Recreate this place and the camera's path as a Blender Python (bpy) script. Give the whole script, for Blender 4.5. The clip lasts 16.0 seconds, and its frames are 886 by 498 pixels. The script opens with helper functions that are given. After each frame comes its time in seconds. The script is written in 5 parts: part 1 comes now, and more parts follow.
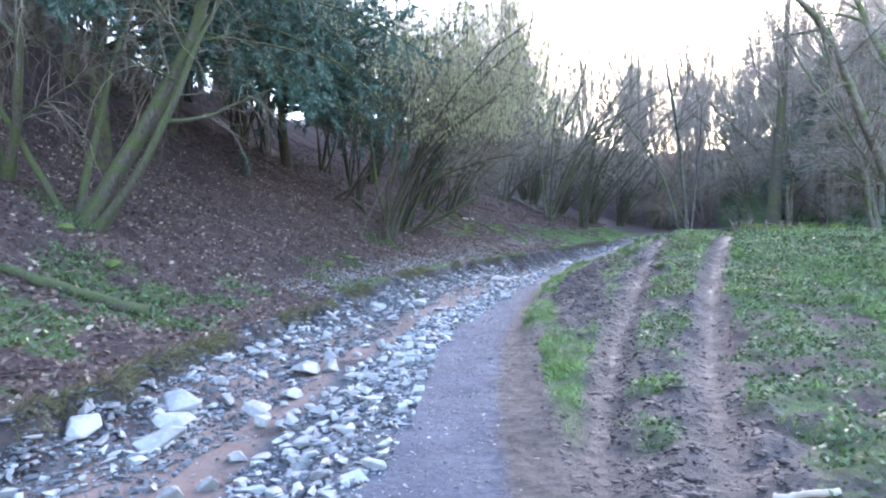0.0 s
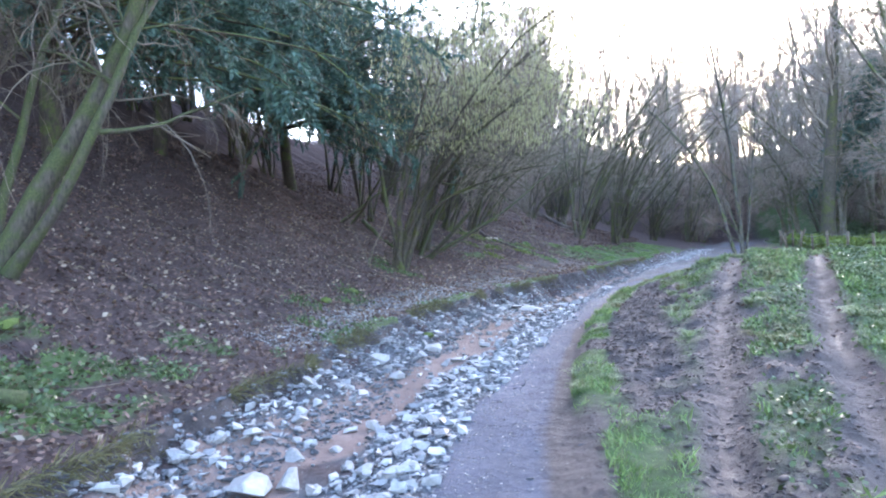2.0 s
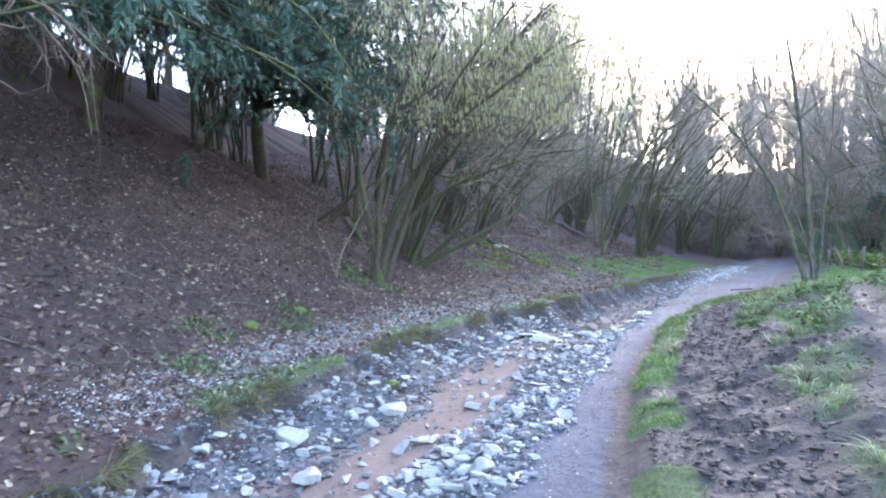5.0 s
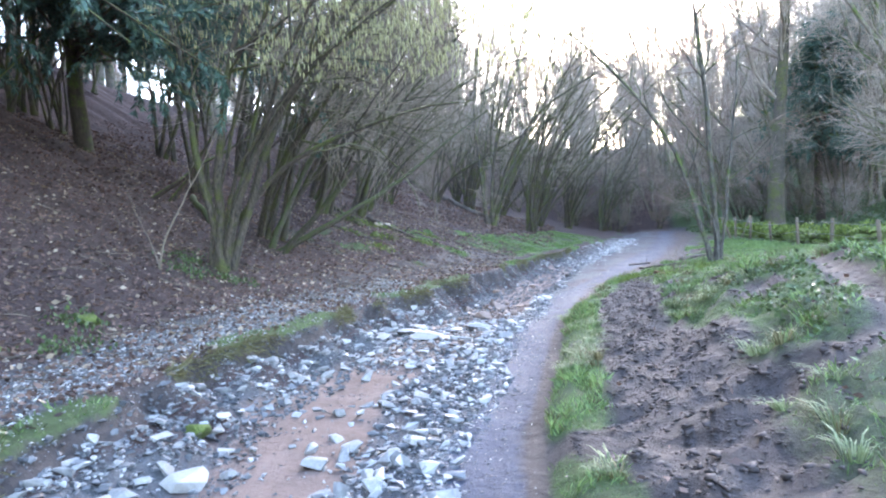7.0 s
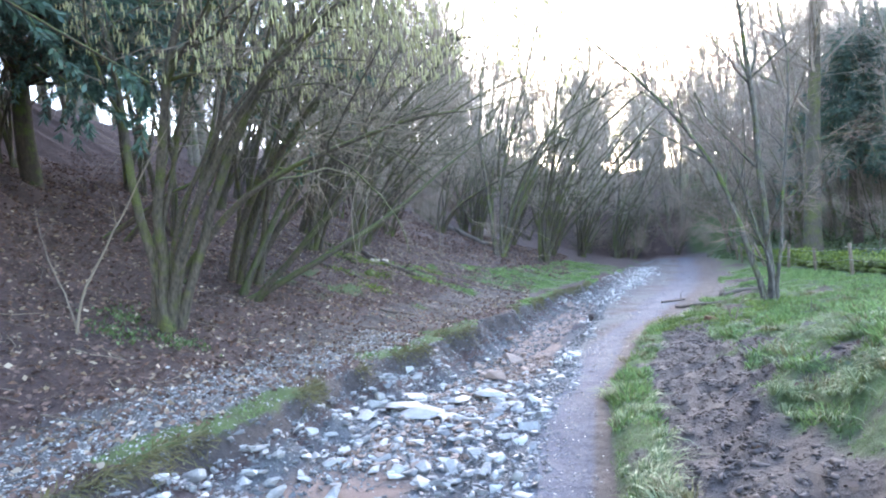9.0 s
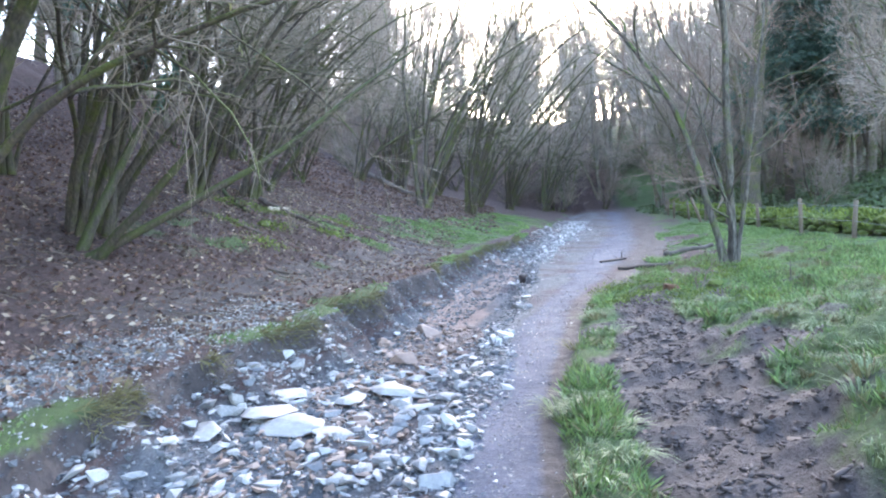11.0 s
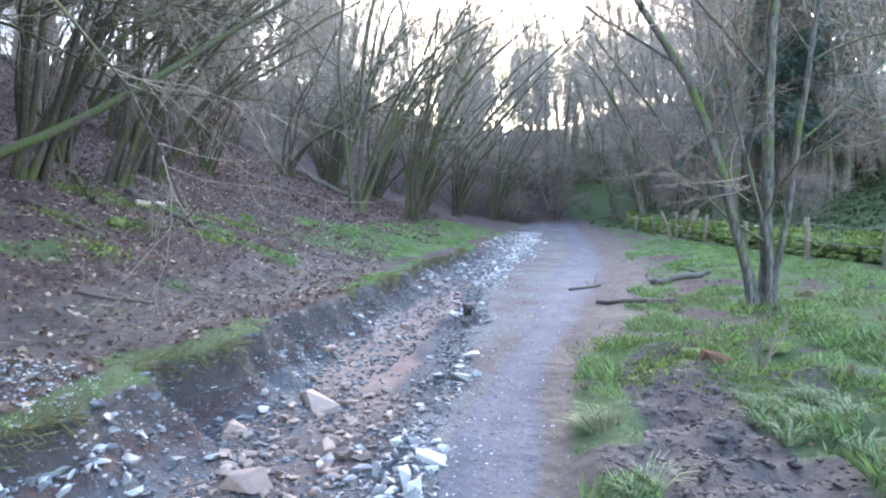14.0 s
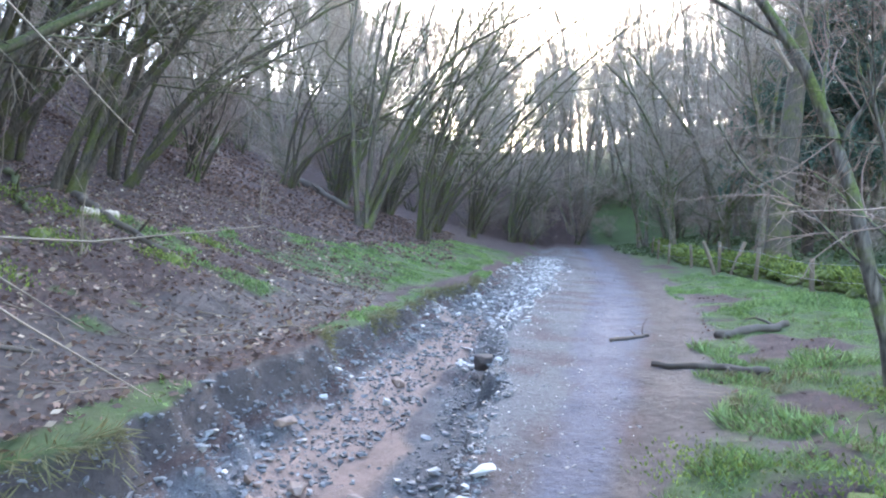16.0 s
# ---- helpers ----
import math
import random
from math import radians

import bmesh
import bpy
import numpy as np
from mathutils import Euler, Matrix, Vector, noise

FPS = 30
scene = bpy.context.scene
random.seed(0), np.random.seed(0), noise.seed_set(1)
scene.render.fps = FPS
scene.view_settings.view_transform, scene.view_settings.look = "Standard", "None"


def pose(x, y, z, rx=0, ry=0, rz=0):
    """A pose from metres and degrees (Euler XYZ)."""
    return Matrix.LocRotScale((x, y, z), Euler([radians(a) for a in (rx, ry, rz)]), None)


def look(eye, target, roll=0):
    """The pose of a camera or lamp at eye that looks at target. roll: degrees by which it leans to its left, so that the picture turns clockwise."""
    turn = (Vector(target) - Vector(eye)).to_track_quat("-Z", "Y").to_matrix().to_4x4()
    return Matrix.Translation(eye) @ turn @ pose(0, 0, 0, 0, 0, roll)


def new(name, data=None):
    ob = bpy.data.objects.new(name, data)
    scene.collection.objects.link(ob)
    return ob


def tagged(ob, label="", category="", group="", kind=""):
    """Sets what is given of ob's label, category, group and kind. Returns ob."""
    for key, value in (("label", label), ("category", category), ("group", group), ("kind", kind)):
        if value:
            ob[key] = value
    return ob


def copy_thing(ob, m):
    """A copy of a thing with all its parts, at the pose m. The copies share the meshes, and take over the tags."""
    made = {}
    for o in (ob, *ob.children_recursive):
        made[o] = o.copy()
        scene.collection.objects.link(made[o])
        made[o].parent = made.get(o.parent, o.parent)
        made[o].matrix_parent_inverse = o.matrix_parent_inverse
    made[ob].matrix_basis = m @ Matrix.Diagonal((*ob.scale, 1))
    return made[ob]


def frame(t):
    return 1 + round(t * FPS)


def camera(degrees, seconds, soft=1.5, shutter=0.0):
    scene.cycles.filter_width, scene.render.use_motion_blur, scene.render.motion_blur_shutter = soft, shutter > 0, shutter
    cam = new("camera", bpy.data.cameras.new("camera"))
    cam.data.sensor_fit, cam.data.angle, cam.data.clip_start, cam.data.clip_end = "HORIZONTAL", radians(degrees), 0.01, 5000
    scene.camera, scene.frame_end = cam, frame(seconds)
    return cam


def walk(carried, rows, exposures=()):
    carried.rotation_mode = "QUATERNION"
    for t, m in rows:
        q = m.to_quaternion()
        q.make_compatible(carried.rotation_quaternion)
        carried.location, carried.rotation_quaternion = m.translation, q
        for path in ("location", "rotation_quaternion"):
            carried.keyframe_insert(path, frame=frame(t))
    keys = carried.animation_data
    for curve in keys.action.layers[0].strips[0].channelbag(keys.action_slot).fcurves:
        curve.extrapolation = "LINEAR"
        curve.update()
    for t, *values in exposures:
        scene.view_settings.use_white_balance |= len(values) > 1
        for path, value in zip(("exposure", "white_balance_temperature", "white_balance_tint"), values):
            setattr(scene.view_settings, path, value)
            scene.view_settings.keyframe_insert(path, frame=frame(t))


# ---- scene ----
cam = camera(66.2, 16.0, soft=2.1)
PATH = [
    (0, (2.827, 0.807, 1.464), (2.305, 2.736, 1.397), -1.4),
    (0.5, (2.648, 1.499, 1.525), (2.065, 3.412, 1.521), -2.2),
    (1, (2.476, 2.291, 1.521), (1.971, 4.226, 1.501), -0.1),
    (1.5, (2.32, 3.049, 1.627), (1.697, 4.948, 1.569), -4.1),
    (2, (2.184, 3.809, 1.664), (1.593, 5.719, 1.65), -3.0),
    (2.5, (2.095, 4.564, 1.677), (1.622, 6.508, 1.69), -5.2),
    (3, (1.902, 5.321, 1.694), (1.268, 7.217, 1.755), -4.1),
    (3.2, (1.839, 5.615, 1.695), (1.178, 7.502, 1.744), -4.2),
    (5.3, (1.242, 8.875, 1.619), (0.613, 10.773, 1.627), -1.0),
    (5.5, (1.184, 9.144, 1.671), (0.553, 11.042, 1.684), -1.0),
    (6, (1.148, 9.917, 1.654), (0.562, 11.829, 1.68), -3.3),
    (6.5, (0.988, 10.627, 1.642), (0.467, 12.557, 1.657), -2.2),
    (7, (1.003, 11.397, 1.594), (0.679, 13.37, 1.531), -2.7),
    (7.5, (0.963, 12.031, 1.658), (0.579, 13.993, 1.65), -3.5),
    (8, (0.907, 12.709, 1.724), (0.548, 14.676, 1.708), -1.6),
    (8.5, (0.841, 13.4, 1.79), (0.469, 15.366, 1.781), -6.0),
    (9, (0.726, 14.117, 1.807), (0.38, 16.087, 1.829), -3.9),
    (9.5, (0.754, 14.846, 1.74), (0.579, 16.837, 1.659), -5.1),
    (9.7, (0.747, 15.108, 1.762), (0.561, 17.096, 1.652), -5.1),
    (11.8, (0.659, 18.131, 1.746), (0.544, 20.123, 1.609), -2.0),
    (12, (0.671, 18.398, 1.808), (0.539, 20.39, 1.682), -3.7),
    (12.5, (0.637, 19.072, 1.767), (0.492, 21.066, 1.712), -1.9),
    (13, (0.736, 19.854, 1.705), (0.683, 21.852, 1.636), -0.9),
    (13.5, (0.719, 20.507, 1.701), (0.629, 22.503, 1.614), -1.0),
    (14, (0.856, 21.182, 1.688), (0.872, 23.178, 1.565), -0.5),
    (14.5, (0.891, 21.816, 1.723), (0.839, 23.811, 1.579), -1.2),
    (15, (0.892, 22.512, 1.741), (0.802, 24.503, 1.577), -0.9),
    (15.5, (0.941, 23.187, 1.739), (0.843, 25.179, 1.588), -3.4),
    (16, (0.967, 23.875, 1.746), (0.937, 25.873, 1.677), 1.6),
]
walk(cam, [(t, look(eye, target, roll)) for t, eye, target, roll in PATH], [(0, 3.58, 6050, 19.5), (5.5, 3.93, 6350, 18), (9, 4.02, 6450, 16), (16, 4.0, 6500, 16)])

# ---- sky and sun: low winter sun ahead, behind the wooded valley side ----
SUN_AZ = 8.0      # degrees to the right of +y
SUN_EL = 17.0
world = bpy.data.worlds.new("winter_sky")
scene.world = world
world.use_nodes = True
wn = world.node_tree.nodes
sky = wn.new("ShaderNodeTexSky")
sky.sky_type = "NISHITA"
sky.sun_disc = False
sky.sun_elevation = radians(SUN_EL)
sky.sun_rotation = radians(SUN_AZ)
sky.air_density, sky.dust_density, sky.ozone_density = 1.0, 0.8, 1.0
wn["Background"].inputs["Strength"].default_value = 0.15
world.node_tree.links.new(sky.outputs[0], wn["Background"].inputs["Color"])
lamp = bpy.data.lights.new("sun", "SUN")
lamp.energy, lamp.angle, lamp.color = 0.5, radians(40), (1.0, 0.88, 0.72)
sun = new("sun", lamp)
az, el = radians(SUN_AZ), radians(SUN_EL)
sun.matrix_world = look((0, 0, 40), (-math.sin(az) * math.cos(el) * 10, -math.cos(az) * math.cos(el) * 10, 40 - math.sin(el) * 10))


# ---- the lie of the land: profiles along the valley (y) and heights ----
def lattice(ix, iy, seed):
    h = (ix.astype(np.int64) * 374761393 + iy.astype(np.int64) * 668265263 + seed * 974634777) & 0xFFFFFFFF
    h = ((h ^ (h >> 13)) * 1274126177) & 0xFFFFFFFF
    return ((h ^ (h >> 16)) & 0xFFFF) / 65535.0


def wave(x, y, size, seed):
    """Smooth value noise, -1 to 1, with the given cell size in metres."""
    x, y = np.asarray(x, float) / size, np.asarray(y, float) / size
    ix, iy = np.floor(x), np.floor(y)
    fx, fy = x - ix, y - iy
    fx, fy = fx * fx * (3 - 2 * fx), fy * fy * (3 - 2 * fy)
    a, b = lattice(ix, iy, seed), lattice(ix + 1, iy, seed)
    c, d = lattice(ix, iy + 1, seed), lattice(ix + 1, iy + 1, seed)
    return 2 * ((a * (1 - fx) + b * fx) * (1 - fy) + (c * (1 - fx) + d * fx) * fy) - 1


def step(v, lo, hi):
    u = np.clip((np.asarray(v, float) - lo) / (hi - lo), 0, 1)
    return u * u * (3 - 2 * u)


def along(y, stations, values):
    return np.interp(y, stations, values)


def lip_x(y):
    return along(y, (0, 5, 8, 11, 14, 17, 20, 23, 26, 28, 31, 34, 38, 44, 50, 58, 80),
                 (-1.7, -1.8, -2.2, -2.5, -2.9, -3.0, -3.0, -2.6, -1.9, -1.5, -1.0, -0.3, 0.4, 2.0, 3.2, 4.6, 8))


def path_l(y):
    return along(y, (0, 4.7, 6.7, 9.5, 13, 16.5, 19, 22, 26, 28, 31.4, 34, 39, 44, 55, 80),
                 (1.5, 1.0, 0.7, 0.2, 0.0, 0.1, 0.2, 0.4, 0.75, 1.0, 1.5, 1.65, 2.6, 3.8, 5.6, 9.5))


def path_r(y):
    return along(y, (0, 4.7, 6.9, 10, 13, 15.4, 17, 19, 22.6, 26, 28, 31, 36, 40, 53, 80),
                 (3.2, 2.3, 1.8, 1.3, 1.0, 0.85, 0.8, 0.9, 1.1, 1.75, 2.1, 3.2, 4.9, 6.0, 8.7, 13))


def path_z(y):
    return along(y, (0, 8, 14, 20, 26, 34, 44, 60, 90), (-0.2, -0.17, -0.12, -0.03, 0.05, 0.1, 0.15, 0.25, 0.6))


def bed_z(y):
    return along(y, (0, 8, 14, 20, 24, 27, 29, 32, 36, 40, 46, 52), (-0.5, -0.46, -0.42, -0.38, -0.42, -0.52, -0.62, -0.55, -0.3, -0.12, 0.06, 0.16))


def rut_1(y):
    return along(y, (3, 7, 10, 14, 18, 22), (2.75, 2.6, 2.7, 3.05, 3.6, 4.4))


def rut_2(y):
    return along(y, (3, 6, 8.5, 12.7, 16, 20), (3.5, 3.45, 3.65, 4.15, 4.7, 5.5))


def rough_lip(y):
    return lip_x(y) + 0.2 * wave(y, y * 0, 1.1, 5) + 0.12 * wave(y, y * 0, 0.37, 6)


def rough_edge(y):
    return path_l(y) + 0.10 * wave(y, y * 0, 1.1, 7) * step(y, 3, 6) + 0.05 * wave(y, y * 0, 0.35, 8)


def height(x, y):
    x, y = np.asarray(x, float), np.asarray(y, float)
    lip, pl, pr = rough_lip(y), rough_edge(y), path_r(y)
    pz, bz = path_z(y), bed_z(y)
    lz = along(y, (0, 8, 14, 20, 30, 44, 60), (0.04, 0.06, 0.1, 0.18, 0.24, 0.28, 0.3))
    # left: shelf, then the steep wooded side
    d = np.maximum(lip - x, 0)
    rise = np.interp(d, (0, 0.8, 1.6, 2.6, 4.3, 5.4, 8.5, 10, 14, 20, 30, 60), (0, 0.12, 0.27, 0.62, 1.3, 1.8, 3.4, 4.4, 6.8, 12.0, 20, 38))
    rise = rise + (np.minimum(rise, 9.5 + 0.12 * d) - rise) * step(y, 31, 38)
    gentle = along(y, (0, 8, 14, 16, 24, 28, 32, 40, 50, 70, 100), (1.5, 1.35, 1.2, 1.08, 0.98, 0.87, 0.77, 0.72, 0.66, 0.55, 0.6))
    hump = 0.25 * np.exp(-((y - 35.5) / 2.5) ** 2) * step(d, 1, 4)
    left = lz + rise * gentle + hump + 0.05 * wave(x, y, 1.3, 11) + 0.035 * wave(x, y, 0.42, 26) * step(d, 0.6, 1.6) + 0.14 * wave(x, y, 4.0, 12) * step(d, 1, 5)
    # bed of the washed-out gully
    soft_side = along(y, (0, 22, 26, 27.5, 34, 36, 60), (0.9, 0.8, 0.45, 0.22, 0.25, 0.7, 0.9))
    u = x - lip
    crumble = 0.09 * wave(x, y, 0.22, 21) + 0.1 * wave(x, y, 0.5, 22)
    drop = 0.42 * step(u, 0.0, 0.13) + 0.58 * step(u, 0.05, along(y, (0, 24, 28, 34, 40), (0.95, 0.9, 0.6, 0.6, 0.8)))
    wall_r = np.clip((pl - x) / soft_side, 0, 1)
    wall_r = wall_r * wall_r * (3 - 2 * wall_r)
    bed = bz + 0.05 * wave(x, y, 0.8, 13) + 0.03 * wave(x, y, 0.27, 14)
    bed = bed + 0.12 * step(wave(x, y * 0.5, 0.9, 15), 0.1, 0.8) * step(y, 24, 27) * step(-y, -36, -32)
    gully = np.where((x - lip) < 0.5 * (pl - lip), lz * (1 - drop) + bed * drop + crumble * 4 * drop * (1 - drop), pz * (1 - wall_r) + bed * wall_r)
    # path
    across = (x - pl) / np.maximum(pr - pl, 0.2)
    path = pz - 0.03 * np.sin(np.clip(across, 0, 1) * math.pi) + 0.012 * wave(x, y, 0.4, 16)
    # right: verge, churned mud, the grassy mound, meadow and the far side
    e = np.maximum(x - pr, 0)
    verge = 0.17 * step(e, 0, 0.3) * along(y, (3, 9, 12, 22, 27, 30), (0, 0.25, 1, 1, 0.6, 0.3))
    mound = 0.82 * step(e, 0.3, 3.1) * step(y, 9.5, 18.5) * (1 - 0.97 * step(y, 19.5, 26.5))
    meadow = 0.12 * step(e, 0.2, 2.5) + 0.02 * e * step(y, 20, 30)
    over = np.maximum(x - 13.5 - 0.09 * np.maximum(y - 40, 0), 0)
    far_side = 9.0 * (1 - np.exp(-over * 0.3 / 9.0))
    ruts, calm = 0, 0
    for line in (rut_1, rut_2):
        g = np.exp(-((x - line(y)) / 0.16) ** 2)
        calm = np.maximum(calm, np.exp(-((x - line(y)) / 0.25) ** 2))
        shoulder = np.exp(-((np.abs(x - line(y)) - 0.33) / 0.12) ** 2)
        ruts = ruts + (0.035 * shoulder - 0.10 * g) * step(y, 3.5, 7) * (1 - step(y, 19, 23))
    churn = 0.05 * wave(x, y, 0.3, 17) + 0.10 * np.abs(wave(x, y, 0.2, 18)) - 0.05 + 0.03 * wave(x + 7, y, 0.6, 24)
    mud = step(e, 0.3, 0.6) * (1 - step(e, 2.6, 3.6)) * (1 - step(y, 26, 30))
    tuft = 0.03 * wave(x, y, 0.8, 19) + 0.03 * wave(x, y, 0.3, 23) * step(e, 0.2, 0.8) + 0.06 * np.maximum(wave(x, y, 0.4, 20), 0) * step(e, 0.3, 1) * step(y, 12, 16) + 0.07 * np.maximum(wave(x, y, 0.55, 25), 0) * step(e, 0.5, 1.2) * step(y, 20, 25) * (1 - step(y, 27, 30))
    right = pz + verge + mound + meadow + far_side + ruts + churn * mud * (1 - 0.85 * calm) + tuft
    z = np.where(x < lip, left, np.where(x < pl, gully, np.where(x < pr, path, right)))
    # valley head: the ground climbs in the distance
    head = np.maximum(y - 78, 0)
    z = z + 17.0 * (1 - np.exp(-head * 0.028)) * step(y, 78, 90)
    return z


def ground_at(x, y):
    """The height of the ground sheet itself."""
    i = min(max(int(np.searchsorted(gy, y)) - 1, 0), len(gy) - 2)
    j = min(max(int(np.searchsorted(gx, x)) - 1, 0), len(gx) - 2)
    v, u = (y - gy[i]) / (gy[i + 1] - gy[i]), (x - gx[j]) / (gx[j + 1] - gx[j])
    return float((GZ[i, j] * (1 - u) + GZ[i, j + 1] * u) * (1 - v) + (GZ[i + 1, j] * (1 - u) + GZ[i + 1, j + 1] * u) * v)


# ---- materials ----
def material(name):
    m = bpy.data.materials.new(name)
    m.use_nodes = True
    nt = m.node_tree
    return m, nt, nt.nodes["Principled BSDF"]


def noise_node(nt, scale, detail=4.0, rough=0.6, coords="Object"):
    tc = nt.nodes.new("ShaderNodeTexCoord")
    n = nt.nodes.new("ShaderNodeTexNoise")
    n.inputs["Scale"].default_value, n.inputs["Detail"].default_value, n.inputs["Roughness"].default_value = scale, detail, rough
    nt.links.new(tc.outputs[coords], n.inputs["Vector"])
    return n.outputs["Fac"]


def ramp(nt, fac, *stops):
    r = nt.nodes.new("ShaderNodeValToRGB")
    els = r.color_ramp.elements
    while len(els) < len(stops):
        els.new(0.5)
    for el_, (pos, col) in zip(els, stops):
        el_.position, el_.color = pos, (*col, 1)
    nt.links.new(fac, r.inputs["Fac"])
    return r.outputs["Color"]


def maths(nt, op, a, b=None):
    n = nt.nodes.new("ShaderNodeMath")
    n.operation = op
    n.use_clamp = True
    for slot, v in zip(n.inputs, (a, b)):
        if v is None:
            continue
        if isinstance(v, (int, float)):
            slot.default_value = v
        else:
            nt.links.new(v, slot)
    return n.outputs[0]


def mix(nt, fac, a, b):
    n = nt.nodes.new("ShaderNodeMix")
    n.data_type = "RGBA"
    for slot, v in ((n.inputs[0], fac), (n.inputs[6], a), (n.inputs[7], b)):
        if isinstance(v, (int, float)):
            slot.default_value = v
        elif isinstance(v, tuple):
            slot.default_value = (*v, 1)
        else:
            nt.links.new(v, slot)
    return n.outputs[2]


def bump(nt, bsdf, fac, strength, distance):
    b = nt.nodes.new("ShaderNodeBump")
    b.inputs["Strength"].default_value, b.inputs["Distance"].default_value = strength, distance
    nt.links.new(fac, b.inputs["Height"])
    nt.links.new(b.outputs["Normal"], bsdf.inputs["Normal"])


def upward(nt):
    g = nt.nodes.new("ShaderNodeNewGeometry")
    s = nt.nodes.new("ShaderNodeSeparateXYZ")
    nt.links.new(g.outputs["Normal"], s.inputs[0])
    return s.outputs["Z"]


def bark_material(name, dark, light, moss=(0.075, 0.10, 0.018), amount=0.5, scale=9.0):
    """Bark with moss on its upper and weathered sides."""
    m, nt, b = material(name)
    tc = nt.nodes.new("ShaderNodeTexCoord")
    mp = nt.nodes.new("ShaderNodeMapping")
    mp.inputs["Scale"].default_value = (1, 1, 0.25)
    nt.links.new(tc.outputs["Object"], mp.inputs["Vector"])
    n = nt.nodes.new("ShaderNodeTexNoise")
    n.inputs["Scale"].default_value, n.inputs["Detail"].default_value = scale * 3, 6
    nt.links.new(mp.outputs[0], n.inputs["Vector"])
    base = ramp(nt, n.outputs["Fac"], (0.3, dark), (0.7, light))
    patch = noise_node(nt, 2.3, 5, 0.65)
    up = maths(nt, "MULTIPLY", upward(nt), 0.35)
    cover = maths(nt, "ADD", patch, up)
    lo = 0.62 - 0.32 * amount
    fac = ramp(nt, cover, (lo, (0, 0, 0)), (lo + 0.16, (1, 1, 1)))
    fine = noise_node(nt, 38, 3)
    mossy = ramp(nt, fine, (0.3, tuple(c * 0.55 for c in moss)), (0.7, tuple(c * 1.5 for c in moss)))
    nt.links.new(mix(nt, fac, base, mossy), b.inputs["Base Color"])
    b.inputs["Roughness"].default_value = 0.85
    bump(nt, b, n.outputs["Fac"], 0.7, 0.02)
    return m


def varied(name, a, b_, scale, rough=0.8, relief=0.3, depth=0.02, gloss=None):
    """A surface whose colour wanders between two tones, at two scales and from piece to piece."""
    m, nt, b = material(name)
    g = nt.nodes.new("ShaderNodeNewGeometry")
    oi = nt.nodes.new("ShaderNodeObjectInfo")
    n1, n2 = noise_node(nt, scale, 6, 0.7), noise_node(nt, scale * 0.13, 3)
    v = maths(nt, "ADD", maths(nt, "MULTIPLY", n1, 0.55), maths(nt, "MULTIPLY", n2, 0.2))
    v = maths(nt, "ADD", v, maths(nt, "MULTIPLY", g.outputs["Random Per Island"], 0.28))
    v = maths(nt, "ADD", v, maths(nt, "MULTIPLY", oi.outputs["Random"], 0.12))
    nt.links.new(ramp(nt, v, (0.3, a), (0.8, b_)), b.inputs["Base Color"])
    b.inputs["Roughness"].default_value = rough
    if relief:
        bump(nt, b, n1, relief, depth)
    return m


def leaf_like(name, a, b_, rough=0.6, through_light=0.15):
    """Thin leaves and blades, each with its own tone."""
    m, nt, b = material(name)
    g = nt.nodes.new("ShaderNodeNewGeometry")
    n = noise_node(nt, 0.9, 4)
    v = maths(nt, "ADD", maths(nt, "MULTIPLY", g.outputs["Random Per Island"], 0.6), maths(nt, "MULTIPLY", n, 0.5))
    col = ramp(nt, v, (0.2, a), (0.85, b_))
    nt.links.new(col, b.inputs["Base Color"])
    b.inputs["Roughness"].default_value = rough
    b.inputs["Subsurface Weight"].default_value = 0
    tr = nt.nodes.new("ShaderNodeBsdfTranslucent")
    nt.links.new(col, tr.inputs["Color"])
    mx = nt.nodes.new("ShaderNodeMixShader")
    mx.inputs[0].default_value = through_light
    nt.links.new(b.outputs[0], mx.inputs[1])
    nt.links.new(tr.outputs[0], mx.inputs[2])
    nt.links.new(mx.outputs[0], nt.nodes["Material Output"].inputs["Surface"])
    return m


